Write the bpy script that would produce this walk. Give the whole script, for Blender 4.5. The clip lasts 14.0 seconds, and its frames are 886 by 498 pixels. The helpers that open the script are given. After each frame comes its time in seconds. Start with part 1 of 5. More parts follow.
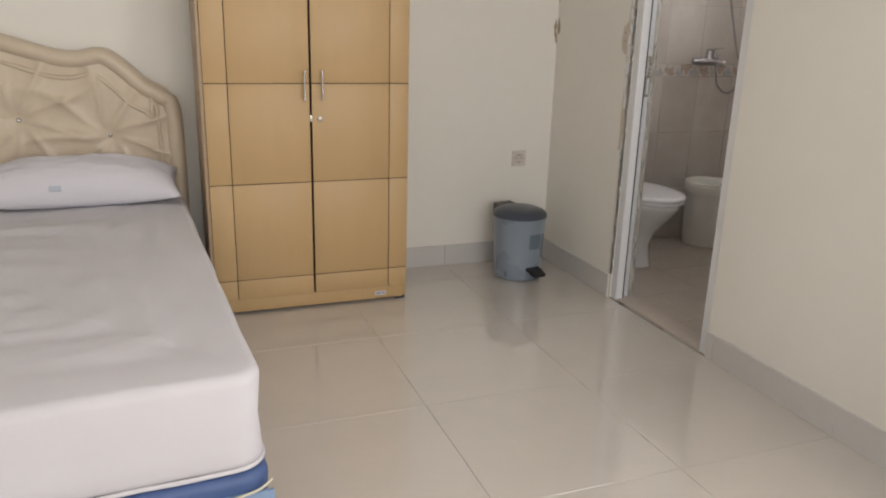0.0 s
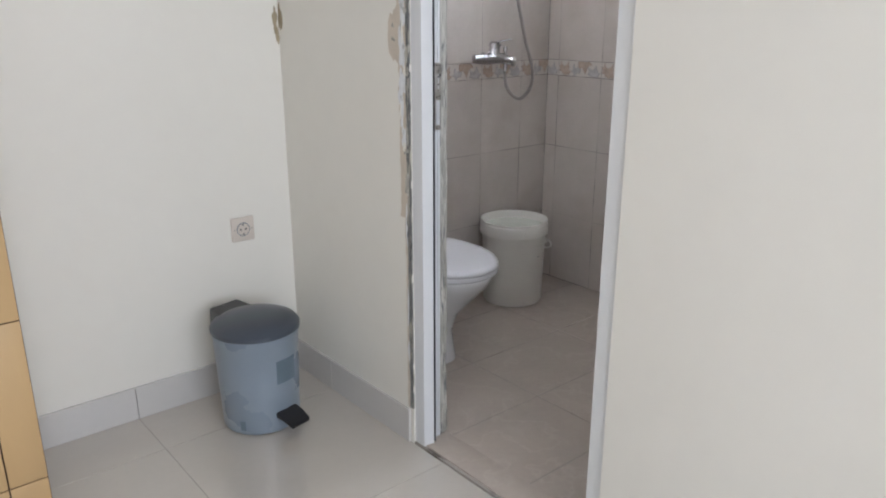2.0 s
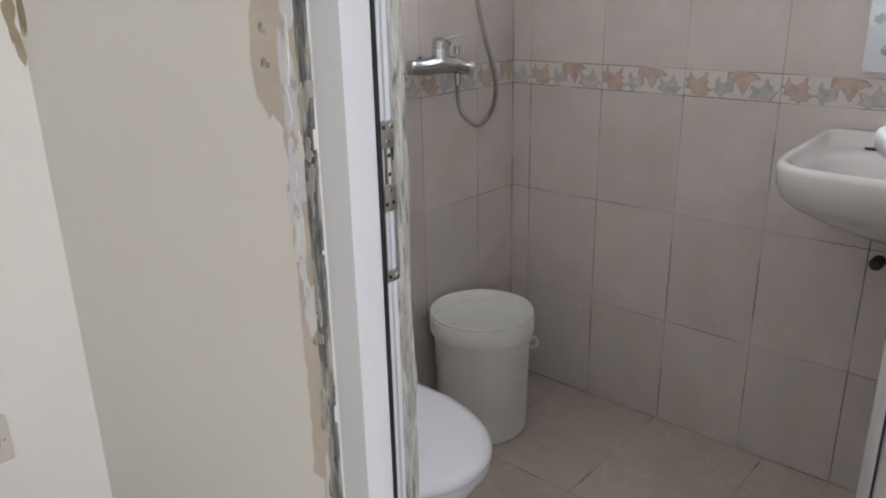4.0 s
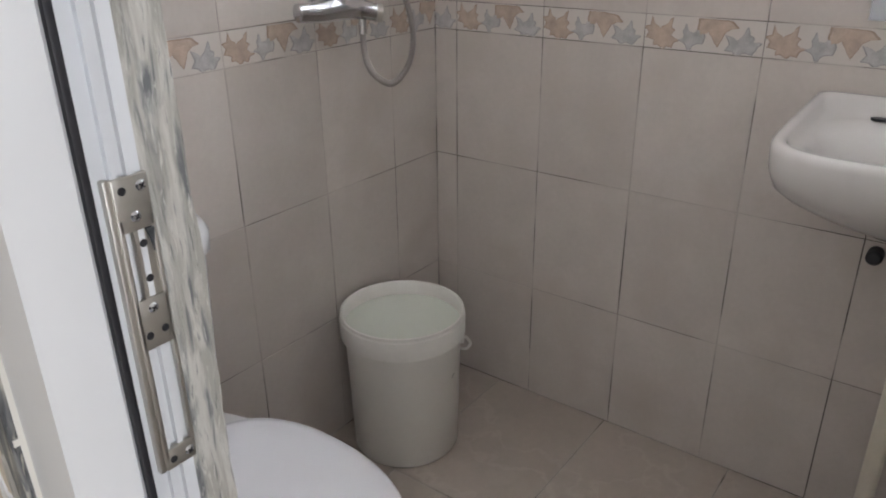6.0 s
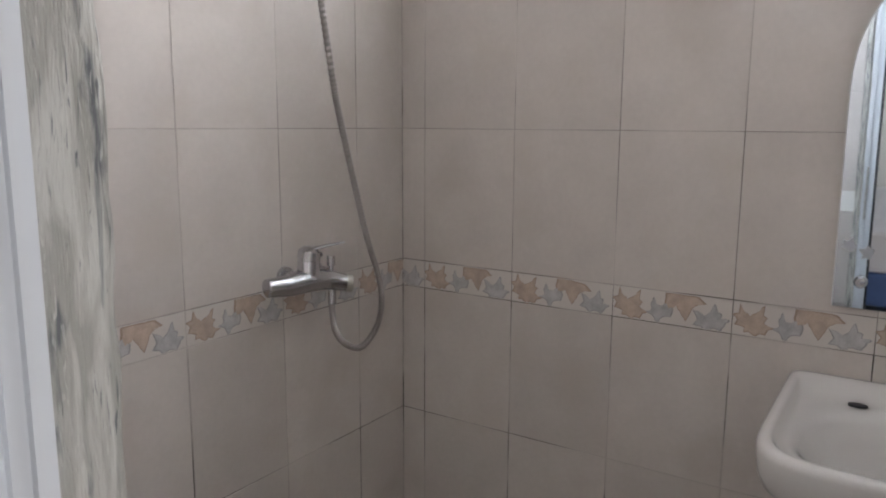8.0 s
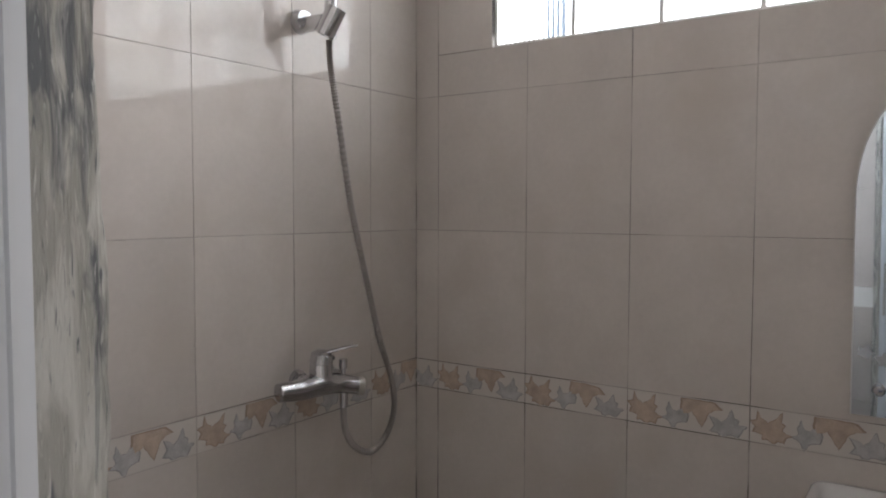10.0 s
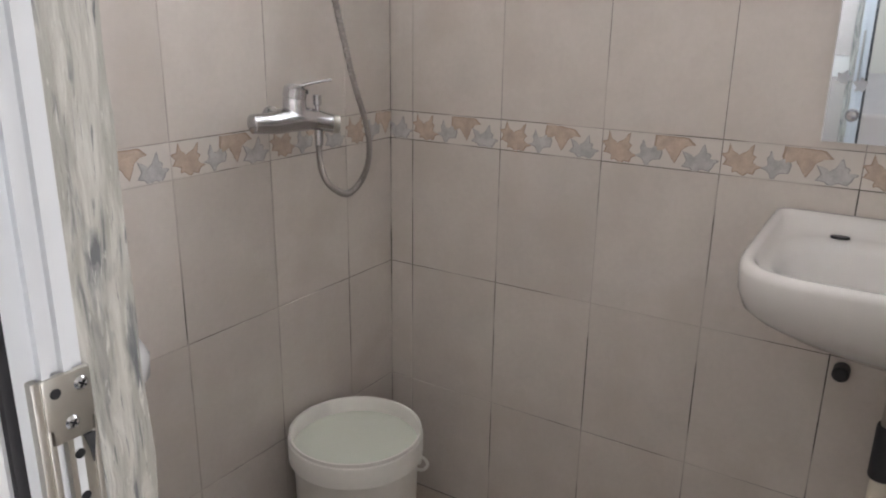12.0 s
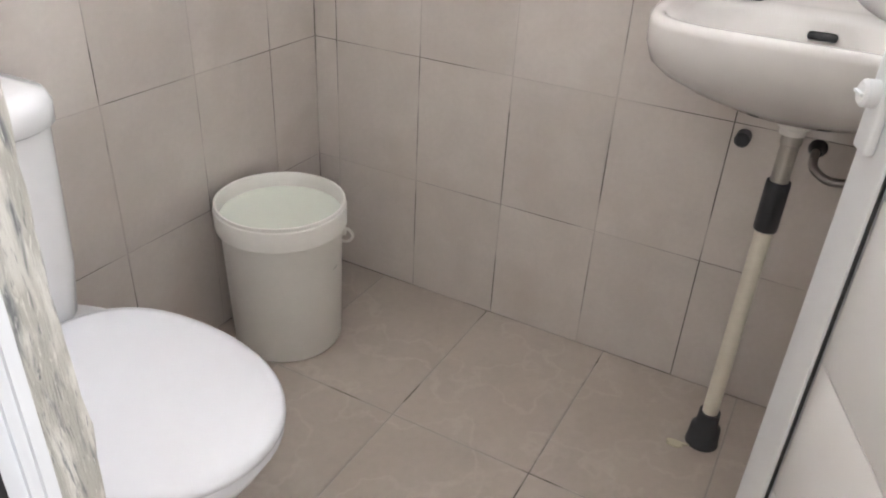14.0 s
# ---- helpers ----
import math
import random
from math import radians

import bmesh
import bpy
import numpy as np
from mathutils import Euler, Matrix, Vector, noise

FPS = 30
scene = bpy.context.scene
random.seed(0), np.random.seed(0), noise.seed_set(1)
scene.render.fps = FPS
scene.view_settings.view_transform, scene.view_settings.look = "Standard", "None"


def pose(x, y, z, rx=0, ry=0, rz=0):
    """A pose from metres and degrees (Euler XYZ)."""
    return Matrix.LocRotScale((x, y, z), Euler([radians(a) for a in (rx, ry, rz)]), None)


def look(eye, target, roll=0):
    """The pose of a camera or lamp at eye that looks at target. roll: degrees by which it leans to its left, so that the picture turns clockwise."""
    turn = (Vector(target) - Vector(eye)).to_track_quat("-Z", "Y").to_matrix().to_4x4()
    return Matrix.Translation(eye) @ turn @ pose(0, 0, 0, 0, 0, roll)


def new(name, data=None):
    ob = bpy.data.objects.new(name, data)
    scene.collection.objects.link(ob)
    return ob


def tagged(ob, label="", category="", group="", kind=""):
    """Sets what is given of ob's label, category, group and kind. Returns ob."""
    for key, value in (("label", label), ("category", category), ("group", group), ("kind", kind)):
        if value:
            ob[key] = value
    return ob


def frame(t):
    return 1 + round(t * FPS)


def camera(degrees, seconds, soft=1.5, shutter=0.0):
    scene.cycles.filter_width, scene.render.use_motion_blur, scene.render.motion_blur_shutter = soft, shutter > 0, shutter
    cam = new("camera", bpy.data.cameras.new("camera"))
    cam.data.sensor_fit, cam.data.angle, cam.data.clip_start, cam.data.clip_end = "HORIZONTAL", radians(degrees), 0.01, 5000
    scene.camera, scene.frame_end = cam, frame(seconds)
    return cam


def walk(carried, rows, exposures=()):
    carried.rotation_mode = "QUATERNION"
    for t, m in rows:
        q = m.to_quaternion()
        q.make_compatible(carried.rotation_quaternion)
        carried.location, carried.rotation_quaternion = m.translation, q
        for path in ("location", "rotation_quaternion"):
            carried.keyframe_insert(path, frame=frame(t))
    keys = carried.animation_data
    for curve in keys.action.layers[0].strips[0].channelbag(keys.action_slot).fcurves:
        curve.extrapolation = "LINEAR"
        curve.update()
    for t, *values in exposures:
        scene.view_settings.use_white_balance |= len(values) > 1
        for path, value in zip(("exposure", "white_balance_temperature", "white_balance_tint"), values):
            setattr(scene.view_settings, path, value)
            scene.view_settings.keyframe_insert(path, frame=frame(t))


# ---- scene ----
cam = camera(61.2, 14.0, soft=2.0)
PATH = [
    (0, (-3.491, -3.809, 1.269), (-2.812, -2.018, 0.691), 1.6),
    (0.5, (-3.276, -3.488, 1.288), (-2.389, -1.799, 0.686), 1.4),
    (1, (-3.083, -3.163, 1.269), (-2.074, -1.546, 0.662), 0.5),
    (1.5, (-2.952, -2.817, 1.273), (-1.791, -1.306, 0.667), 0.5),
    (2, (-2.74, -2.484, 1.281), (-1.513, -1.024, 0.679), 0.0),
    (2.5, (-2.576, -2.146, 1.26), (-1.268, -0.751, 0.674), -0.2),
    (3, (-2.381, -1.842, 1.26), (-0.999, -0.519, 0.677), -0.6),
    (3.2, (-2.287, -1.749, 1.282), (-0.9, -0.438, 0.685), -0.8),
    (5.5, (-1.631, -1.221, 1.272), (-0.197, -0.068, 0.488), -1.5),
    (6, (-1.604, -1.226, 1.271), (-0.146, -0.127, 0.454), -0.7),
    (6.5, (-1.587, -1.22, 1.253), (-0.09, -0.146, 0.473), 0.7),
    (7, (-1.565, -1.192, 1.308), (-0.015, -0.097, 0.676), 0.4),
    (7.5, (-1.554, -1.17, 1.376), (0.047, -0.074, 0.894), 0.5),
    (8, (-1.543, -1.145, 1.415), (0.103, -0.057, 1.086), 0.3),
    (8.5, (-1.544, -1.149, 1.484), (0.108, -0.042, 1.273), -0.3),
    (8.7, (-1.543, -1.142, 1.475), (0.118, -0.038, 1.328), -0.4),
    (10.8, (-1.541, -1.173, 1.439), (0.089, -0.019, 1.334), 0.1),
    (11, (-1.54, -1.172, 1.414), (0.072, -0.008, 1.201), -0.1),
    (11.5, (-1.546, -1.17, 1.344), (0.034, -0.019, 0.921), 0.2),
    (12, (-1.56, -1.155, 1.289), (0.055, -0.13, 0.707), 0.8),
    (12.5, (-1.536, -1.196, 1.261), (0.113, -0.321, 0.545), 1.2),
    (13, (-1.539, -1.216, 1.246), (0.111, -0.425, 0.437), 1.7),
    (13.5, (-1.565, -1.229, 1.234), (0.013, -0.429, 0.301), 2.3),
    (14, (-1.585, -1.24, 1.19), (-0.052, -0.441, 0.184), 3.1),
]
walk(cam, [(t, look(eye, target, roll)) for t, eye, target, roll in PATH],
     exposures=[(0, -0.42, 6900, 14), (0.5, -0.42, 6600, 13), (1, -0.14, 6100, 11), (1.5, 0.12, 5850, 9), (2, 0.10, 6000, 12), (2.5, 0.08, 6100, 14), (3.2, 0.15, 6100, 14),
                (5.3, -0.20, 6300, 13), (6, 0.10, 6300, 13), (6.5, 0.50, 6350, 13), (7, 0.56, 6350, 12), (7.5, 0.38, 6350, 13), (8, -0.36, 6350, 14), (8.5, -0.66, 6350, 14), (11, -0.98, 6650, 14),
                (11.5, -0.18, 6550, 14), (12, 0.20, 6500, 14), (12.5, 0.67, 6500, 14), (13.5, 0.90, 6450, 13), (14, 0.92, 6450, 13)])

# ---- world and light ----
world = bpy.data.worlds.new("sky")
scene.world = world
world.use_nodes = True
wn = world.node_tree
sky = wn.nodes.new("ShaderNodeTexSky")
sky.sky_type, sky.sun_disc = "NISHITA", False
sky.sun_elevation, sky.sun_rotation = radians(52), radians(70)
wn.links.new(sky.outputs[0], wn.nodes["Background"].inputs[0])
wn.nodes["Background"].inputs[1].default_value = 0.12

sun = new("sun", bpy.data.lights.new("sun", "SUN"))
sun.data.energy, sun.data.angle, sun.data.color = 0.8, radians(12), (1, 0.96, 0.9)
sun.matrix_world = look((0, 0, 0), (-0.55, 0.4, -1))

# daylight that enters at the bedroom window and behind the glass blocks
room_day = new("window_daylight", bpy.data.lights.new("window_daylight", "AREA"))
room_day.data.shape, room_day.data.size, room_day.data.size_y = "RECTANGLE", 1.86, 1.36
room_day.data.energy, room_day.data.color = 58, (0.97, 0.985, 1.0)
room_day.matrix_world = look((-2.75, -5.26, 1.50), (-2.75, -3, 1.50))
side_day = new("side_daylight", bpy.data.lights.new("side_daylight", "AREA"))
side_day.data.shape, side_day.data.size, side_day.data.size_y = "RECTANGLE", 1.36, 1.38
side_day.data.energy, side_day.data.color = 48, (0.97, 0.985, 1.0)
side_day.matrix_world = look((-1.44, -3.75, 1.45), (-3.4, -3.75, 1.45))
bath_day = new("block_daylight", bpy.data.lights.new("block_daylight", "AREA"))
bath_day.data.shape, bath_day.data.size, bath_day.data.size_y = "RECTANGLE", 1.2, 0.4
bath_day.data.energy, bath_day.data.color = 48, (0.93, 0.97, 1.0)
bath_day.matrix_world = look((0.30, -0.83, 2.10), (-1.0, -0.83, 1.7))


# ---- materials ----
def mat(name, color, rough=0.5, metal=0.0, vary=0.08, scale=6.0, bump=0.0, bscale=60.0, piece=0.0, island=0.0, coat=0.0,
        stain=None, stain_at=0.62, stain_scale=3.0, stain_soft=0.08, stretch=(1, 1, 1), spec=0.5, coat_rough=0.08, vein=None):
    m = bpy.data.materials.new(name)
    m.use_nodes = True
    nt = m.node_tree
    b = nt.nodes["Principled BSDF"]
    b.inputs["Metallic"].default_value = metal
    b.inputs["Coat Weight"].default_value = coat
    b.inputs["Coat Roughness"].default_value = coat_rough
    b.inputs["Specular IOR Level"].default_value = spec
    mp = nt.nodes.new("ShaderNodeMapping")
    mp.inputs["Scale"].default_value = stretch
    geo = nt.nodes.new("ShaderNodeNewGeometry")
    nt.links.new(geo.outputs["Position"], mp.inputs[0])

    def noise_at(s, detail=4.0):
        n = nt.nodes.new("ShaderNodeTexNoise")
        n.inputs["Scale"].default_value, n.inputs["Detail"].default_value = s, detail
        nt.links.new(mp.outputs[0], n.inputs["Vector"])
        return n.outputs["Fac"]

    def math_node(op, a, c):
        n = nt.nodes.new("ShaderNodeMath")
        n.operation = op
        for i, v in enumerate((a, c)):
            if isinstance(v, (int, float)):
                n.inputs[i].default_value = v
            else:
                nt.links.new(v, n.inputs[i])
        return n.outputs[0]

    big, fine = noise_at(scale), noise_at(scale * 9, 6.0)
    val = math_node("ADD", math_node("MULTIPLY", big, vary * 2), math_node("MULTIPLY", fine, vary))
    val = math_node("ADD", val, 1 - vary * 1.5)
    if piece:
        oi = nt.nodes.new("ShaderNodeObjectInfo")
        val = math_node("MULTIPLY", val, math_node("ADD", math_node("MULTIPLY", oi.outputs["Random"], piece), 1 - piece / 2))
    if island:
        val = math_node("MULTIPLY", val, math_node("ADD", math_node("MULTIPLY", geo.outputs["Random Per Island"], island), 1 - island / 2))
    hsv = nt.nodes.new("ShaderNodeHueSaturation")
    hsv.inputs["Color"].default_value = (*color, 1)
    nt.links.new(val, hsv.inputs["Value"])
    out = hsv.outputs[0]
    if stain:
        ramp = nt.nodes.new("ShaderNodeMapRange")
        ramp.inputs["From Min"].default_value, ramp.inputs["From Max"].default_value = stain_at, stain_at + stain_soft
        nt.links.new(noise_at(stain_scale, 8.0), ramp.inputs["Value"])
        mix = nt.nodes.new("ShaderNodeMix")
        mix.data_type = "RGBA"
        nt.links.new(ramp.outputs[0], mix.inputs["Factor"])
        nt.links.new(out, mix.inputs[6])
        mix.inputs[7].default_value = (*stain, 1)
        out = mix.outputs[2]
    if vein:
        thin = nt.nodes.new("ShaderNodeMapRange")
        thin.inputs["From Min"].default_value, thin.inputs["From Max"].default_value = 0.0, 0.022
        thin.inputs["To Min"].default_value, thin.inputs["To Max"].default_value = 0.45, 0.0
        nt.links.new(math_node("ABSOLUTE", math_node("SUBTRACT", noise_at(4.5, 5.0), 0.52), 0), thin.inputs["Value"])
        vm = nt.nodes.new("ShaderNodeMix")
        vm.data_type = "RGBA"
        nt.links.new(math_node("MULTIPLY", thin.outputs[0], noise_at(11, 2.0)), vm.inputs["Factor"])
        nt.links.new(out, vm.inputs[6])
        vm.inputs[7].default_value = (*vein, 1)
        out = vm.outputs[2]
    nt.links.new(out, b.inputs["Base Color"])
    r = math_node("ADD", math_node("MULTIPLY", big, rough * 0.35), rough * 0.82)
    nt.links.new(r, b.inputs["Roughness"])
    if bump:
        bp = nt.nodes.new("ShaderNodeBump")
        bp.inputs["Strength"].default_value, bp.inputs["Distance"].default_value = bump, 0.004
        nt.links.new(noise_at(bscale, 5.0), bp.inputs["Height"])
        nt.links.new(bp.outputs[0], b.inputs["Normal"])
    return m


def streaked(name, base, pale, dark):
    """Trowelled cement: upright smears of pale and dark over a mid tone, with crumbs of relief."""
    m = bpy.data.materials.new(name)
    m.use_nodes = True
    nt = m.node_tree
    b = nt.nodes["Principled BSDF"]
    b.inputs["Roughness"].default_value = 0.9
    geo = nt.nodes.new("ShaderNodeNewGeometry")

    def smear(across, along, detail, lo, hi, shift):
        mp = nt.nodes.new("ShaderNodeMapping")
        mp.inputs["Location"].default_value = (shift, shift, shift)
        mp.inputs["Scale"].default_value = (across, across, along)
        n = nt.nodes.new("ShaderNodeTexNoise")
        n.inputs["Scale"].default_value, n.inputs["Detail"].default_value = 1.0, detail
        n.inputs["Distortion"].default_value = 0.6
        r = nt.nodes.new("ShaderNodeMapRange")
        r.inputs["From Min"].default_value, r.inputs["From Max"].default_value = lo, hi
        nt.links.new(geo.outputs["Position"], mp.inputs[0])
        nt.links.new(mp.outputs[0], n.inputs["Vector"])
        nt.links.new(n.outputs["Fac"], r.inputs["Value"])
        return r.outputs[0], n.outputs["Fac"]

    out = None
    for colour, args in ((pale, (95, 14, 7, 0.46, 0.62, 0)), (dark, (130, 17, 8, 0.54, 0.66, 3)), (pale, (420, 60, 5, 0.60, 0.70, 7)), (dark, (500, 45, 5, 0.61, 0.70, 11))):
        fac, raw = smear(*args)
        mix = nt.nodes.new("ShaderNodeMix")
        mix.data_type = "RGBA"
        nt.links.new(fac, mix.inputs["Factor"])
        if out is None:
            mix.inputs[6].default_value = (*base, 1)
        else:
            nt.links.new(out, mix.inputs[6])
        mix.inputs[7].default_value = (*colour, 1)
        out = mix.outputs[2]
    nt.links.new(out, b.inputs["Base Color"])
    bp = nt.nodes.new("ShaderNodeBump")
    bp.inputs["Strength"].default_value, bp.inputs["Distance"].default_value = 0.8, 0.003
    nt.links.new(raw, bp.inputs["Height"])
    nt.links.new(bp.outputs[0], b.inputs["Normal"])
    return m


M_PAINT = mat("cream_wall_paint", (0.80, 0.78, 0.725), 0.6, vary=0.035, scale=1.6, bump=0.10, bscale=35)
M_PLAIN = mat("white_ceiling_paint", (0.82, 0.81, 0.79), 0.75, vary=0.03, scale=2)
M_FLOOR = mat("polished_porcelain", (0.575, 0.535, 0.485), 0.025, vary=0.05, scale=5, piece=0.03, spec=0.8, coat=1.0, coat_rough=0.02)
M_GROUT = mat("grey_grout", (0.36, 0.33, 0.30), 0.85, vary=0.15, scale=9, stain=(0.10, 0.085, 0.07), stain_at=0.56, stain_scale=6)
M_GROUT_W = mat("pale_wall_grout", (0.46, 0.42, 0.385), 0.85, vary=0.2, scale=5, stain=(0.06, 0.054, 0.048), stain_at=0.47, stain_scale=3.3)
M_BASE = mat("grey_porcelain_skirting", (0.60, 0.585, 0.57), 0.16, vary=0.04, scale=5, piece=0.04)
M_TILE = mat("semi_gloss_beige_wall_tile", (0.60, 0.548, 0.510), 0.075, vary=0.11, scale=9, piece=0.09, bump=0.05, bscale=22, coat=0.25, coat_rough=0.03,
             stain=(0.545, 0.485, 0.435), stain_at=0.50, stain_scale=5.0, stain_soft=0.30)
M_BORDER = mat("cream_border_tile", (0.64, 0.595, 0.555), 0.26, vary=0.07, scale=9)
M_LEAF_B = mat("terracotta_leaf_print", (0.47, 0.365, 0.295), 0.35, vary=0.40, scale=45, piece=0.12)
M_LEAF_G = mat("grey_leaf_print", (0.44, 0.425, 0.425), 0.35, vary=0.45, scale=45, piece=0.12)
M_LEAF_BD = mat("dark_terracotta_leaf_edge", (0.34, 0.25, 0.195), 0.35, vary=0.40, scale=60)
M_LEAF_GD = mat("dark_grey_leaf_edge", (0.30, 0.29, 0.29), 0.35, vary=0.40, scale=60)
M_BFLOOR = mat("taupe_stone_tile", (0.44, 0.38, 0.33), 0.34, vary=0.14, scale=6, piece=0.07, bump=0.08, bscale=40,
               stain=(0.49, 0.435, 0.385), stain_at=0.58, stain_scale=7, stain_soft=0.2, vein=(0.61, 0.55, 0.495))
M_ALU = mat("white_aluminium", (0.73, 0.745, 0.765), 0.34, vary=0.02, scale=4, bump=0.03, bscale=90)
M_DOORP = mat("white_door_panel", (0.81, 0.80, 0.79), 0.42, vary=0.03, scale=4)
M_BLACK = mat("black_rubber", (0.012, 0.012, 0.016), 0.5, vary=0.1)
M_STEEL = mat("brushed_nickel", (0.50, 0.48, 0.44), 0.38, metal=1.0, vary=0.10, scale=30, bump=0.05, bscale=160)
M_CHROME = mat("chrome", (0.56, 0.56, 0.58), 0.16, metal=1.0, vary=0.06, scale=14)
M_HOSE = mat("steel_hose", (0.33, 0.305, 0.29), 0.34, metal=1.0, vary=0.1, scale=40)
M_PLASTER = streaked("raw_cement_plaster", (0.40, 0.385, 0.345), (0.60, 0.585, 0.54), (0.17, 0.175, 0.18))
M_CEMENT = streaked("dark_cement", (0.17, 0.175, 0.18), (0.46, 0.44, 0.38), (0.06, 0.065, 0.07))
M_PEEL = mat("bare_filler_patch", (0.60, 0.535, 0.455), 0.85, vary=0.16, scale=18, bump=0.2, bscale=50)
M_PEELW = mat("white_primer_patch", (0.74, 0.75, 0.77), 0.85, vary=0.12, scale=22, bump=0.25, bscale=60, stain=(0.50, 0.50, 0.50), stain_at=0.6, stain_scale=30)
M_MOULD = mat("damp_stain", (0.38, 0.32, 0.22), 0.9, vary=0.45, scale=30, bump=0.2)
M_CERAMIC = mat("white_glazed_ceramic", (0.79, 0.79, 0.80), 0.10, vary=0.015, scale=4, coat=0.4)
M_BASIN = mat("ivory_glazed_ceramic", (0.68, 0.655, 0.635), 0.12, vary=0.02, scale=4, coat=0.4)
M_SEAT = mat("white_toilet_plastic", (0.74, 0.74, 0.775), 0.20, vary=0.015, scale=4)
M_PAIL = mat("white_pail_plastic", (0.83, 0.81, 0.77), 0.36, vary=0.05, scale=9)
M_WATER = mat("pale_green_water", (0.72, 0.75, 0.67), 0.05, vary=0.03, scale=5)
M_PVC = mat("ivory_pvc_pipe", (0.70, 0.655, 0.555), 0.40, vary=0.08, scale=10)
M_DARKP = mat("dark_rubber", (0.032, 0.034, 0.04), 0.5, vary=0.2, scale=20)
M_BIN = mat("blue_grey_bin_plastic", (0.25, 0.30, 0.36), 0.28, vary=0.05, scale=8)
M_BINLID = mat("slate_bin_lid_plastic", (0.055, 0.068, 0.092), 0.30, vary=0.12, scale=12)
M_BINLBL = mat("faded_bin_label", (0.13, 0.175, 0.215), 0.5, vary=0.12, scale=30)
M_BAG = mat("black_bin_bag", (0.03, 0.03, 0.032), 0.34, vary=0.2, scale=20, bump=0.4, bscale=60)
M_WOOD = mat("maple_laminate", (0.52, 0.350, 0.170), 0.45, vary=0.035, scale=5, stretch=(6, 6, 0.6), bump=0.02)
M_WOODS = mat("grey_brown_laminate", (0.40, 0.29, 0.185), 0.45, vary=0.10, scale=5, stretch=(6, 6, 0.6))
M_GROOVE = mat("dark_groove", (0.055, 0.03, 0.018), 0.8, vary=0.2)
M_SATIN = mat("champagne_satin", (0.62, 0.525, 0.40), 0.36, vary=0.10, scale=7, bump=0.06, bscale=220)
M_SHEET = mat("white_cotton_sheet", (0.60, 0.585, 0.61), 0.85, vary=0.03, scale=5, bump=0.10, bscale=300)
M_PILLOW = mat("white_pillow_cotton", (0.68, 0.67, 0.72), 0.85, vary=0.03, scale=5, bump=0.08, bscale=280)
M_DIVAN = mat("blue_quilted_divan", (0.055, 0.10, 0.24), 0.5, vary=0.2, scale=10, bump=0.1)
M_DIVANL = mat("pale_blue_divan_panel", (0.20, 0.30, 0.44), 0.35, vary=0.12, scale=7)
M_DIVANW = mat("cream_divan_panel", (0.60, 0.55, 0.42), 0.5, vary=0.08)
M_GOLD = mat("pale_gold_print", (0.62, 0.58, 0.44), 0.4, vary=0.1)
M_SOCKET = mat("grey_beige_socket_plastic", (0.66, 0.60, 0.54), 0.32, vary=0.03)
M_CURTAIN = mat("brown_curtain", (0.105, 0.045, 0.035), 0.8, vary=0.15, scale=5, bump=0.15, bscale=250,
                stain=(0.46, 0.37, 0.13), stain_at=0.52, stain_scale=5.5)
M_TAG = mat("washed_blue_tag", (0.46, 0.50, 0.58), 0.8, vary=0.08, scale=30)
M_ETCH = mat("etched_leaf", (0.52, 0.55, 0.59), 0.6, vary=0.2, scale=40)
M_GROUND = mat("outdoor_concrete", (0.40, 0.39, 0.36), 0.9, vary=0.2, scale=3)


def glass(name, color, rough):
    m = bpy.data.materials.new(name)
    m.use_nodes = True
    b = m.node_tree.nodes["Principled BSDF"]
    b.inputs["Base Color"].default_value = (*color, 1)
    b.inputs["Roughness"].default_value = rough
    b.inputs["Transmission Weight"].default_value = 1.0
    b.inputs["IOR"].default_value = 1.45
    return m


M_BLOCK = glass("ribbed_glass_block", (0.93, 0.97, 0.97), 0.25)
M_PANE = glass("window_glass", (0.97, 0.99, 0.99), 0.0)
M_MIRROR = mat("silvered_mirror", (0.79, 0.87, 0.94), 0.02, metal=1.0, vary=0.01)


# ---- mesh helpers ----
def mesh_of(bm, name, smooth=True, angle=40):
    bmesh.ops.recalc_face_normals(bm, faces=bm.faces[:])
    me = bpy.data.meshes.new(name)
    if smooth:
        for f in bm.faces:
            f.smooth = True
        lim = radians(angle)
        for e in bm.edges:
            if len(e.link_faces) == 2 and e.calc_face_angle(0) > lim:
                e.smooth = False
    bm.to_mesh(me)
    bm.free()
    return me


def thing(name, label="", category="", at=None, group="", kind=""):
    ob = new(name)
    ob.empty_display_size = 0.1
    if at is not None:
        ob.matrix_basis = at
    return tagged(ob, label, category, group, kind)


def part(name, bm, material, parent=None, label="", angle=40, at=None):
    ob = new(name, bm if isinstance(bm, bpy.types.Mesh) else mesh_of(bm, name, True, angle))
    if not ob.data.materials:
        ob.data.materials.append(material)
    if parent:
        ob.parent = parent
    if at is not None:
        ob.matrix_basis = at
    return tagged(ob, label)


def solid(name, bm, material, label, category="", kind="structure", group=""):
    return tagged(part(name, bm, material), label, category, group, kind)


def box(x0, x1, y0, y1, z0, z1, bevel=0.0, seg=2):
    bm = bmesh.new()
    bmesh.ops.create_cube(bm, size=1, matrix=Matrix.LocRotScale(((x0 + x1) / 2, (y0 + y1) / 2, (z0 + z1) / 2), None,
                                                                 (abs(x1 - x0), abs(y1 - y0), abs(z1 - z0))))
    if bevel:
        bmesh.ops.bevel(bm, geom=bm.edges[:], offset=bevel, segments=seg, affect="EDGES", profile=0.5)
    return bm


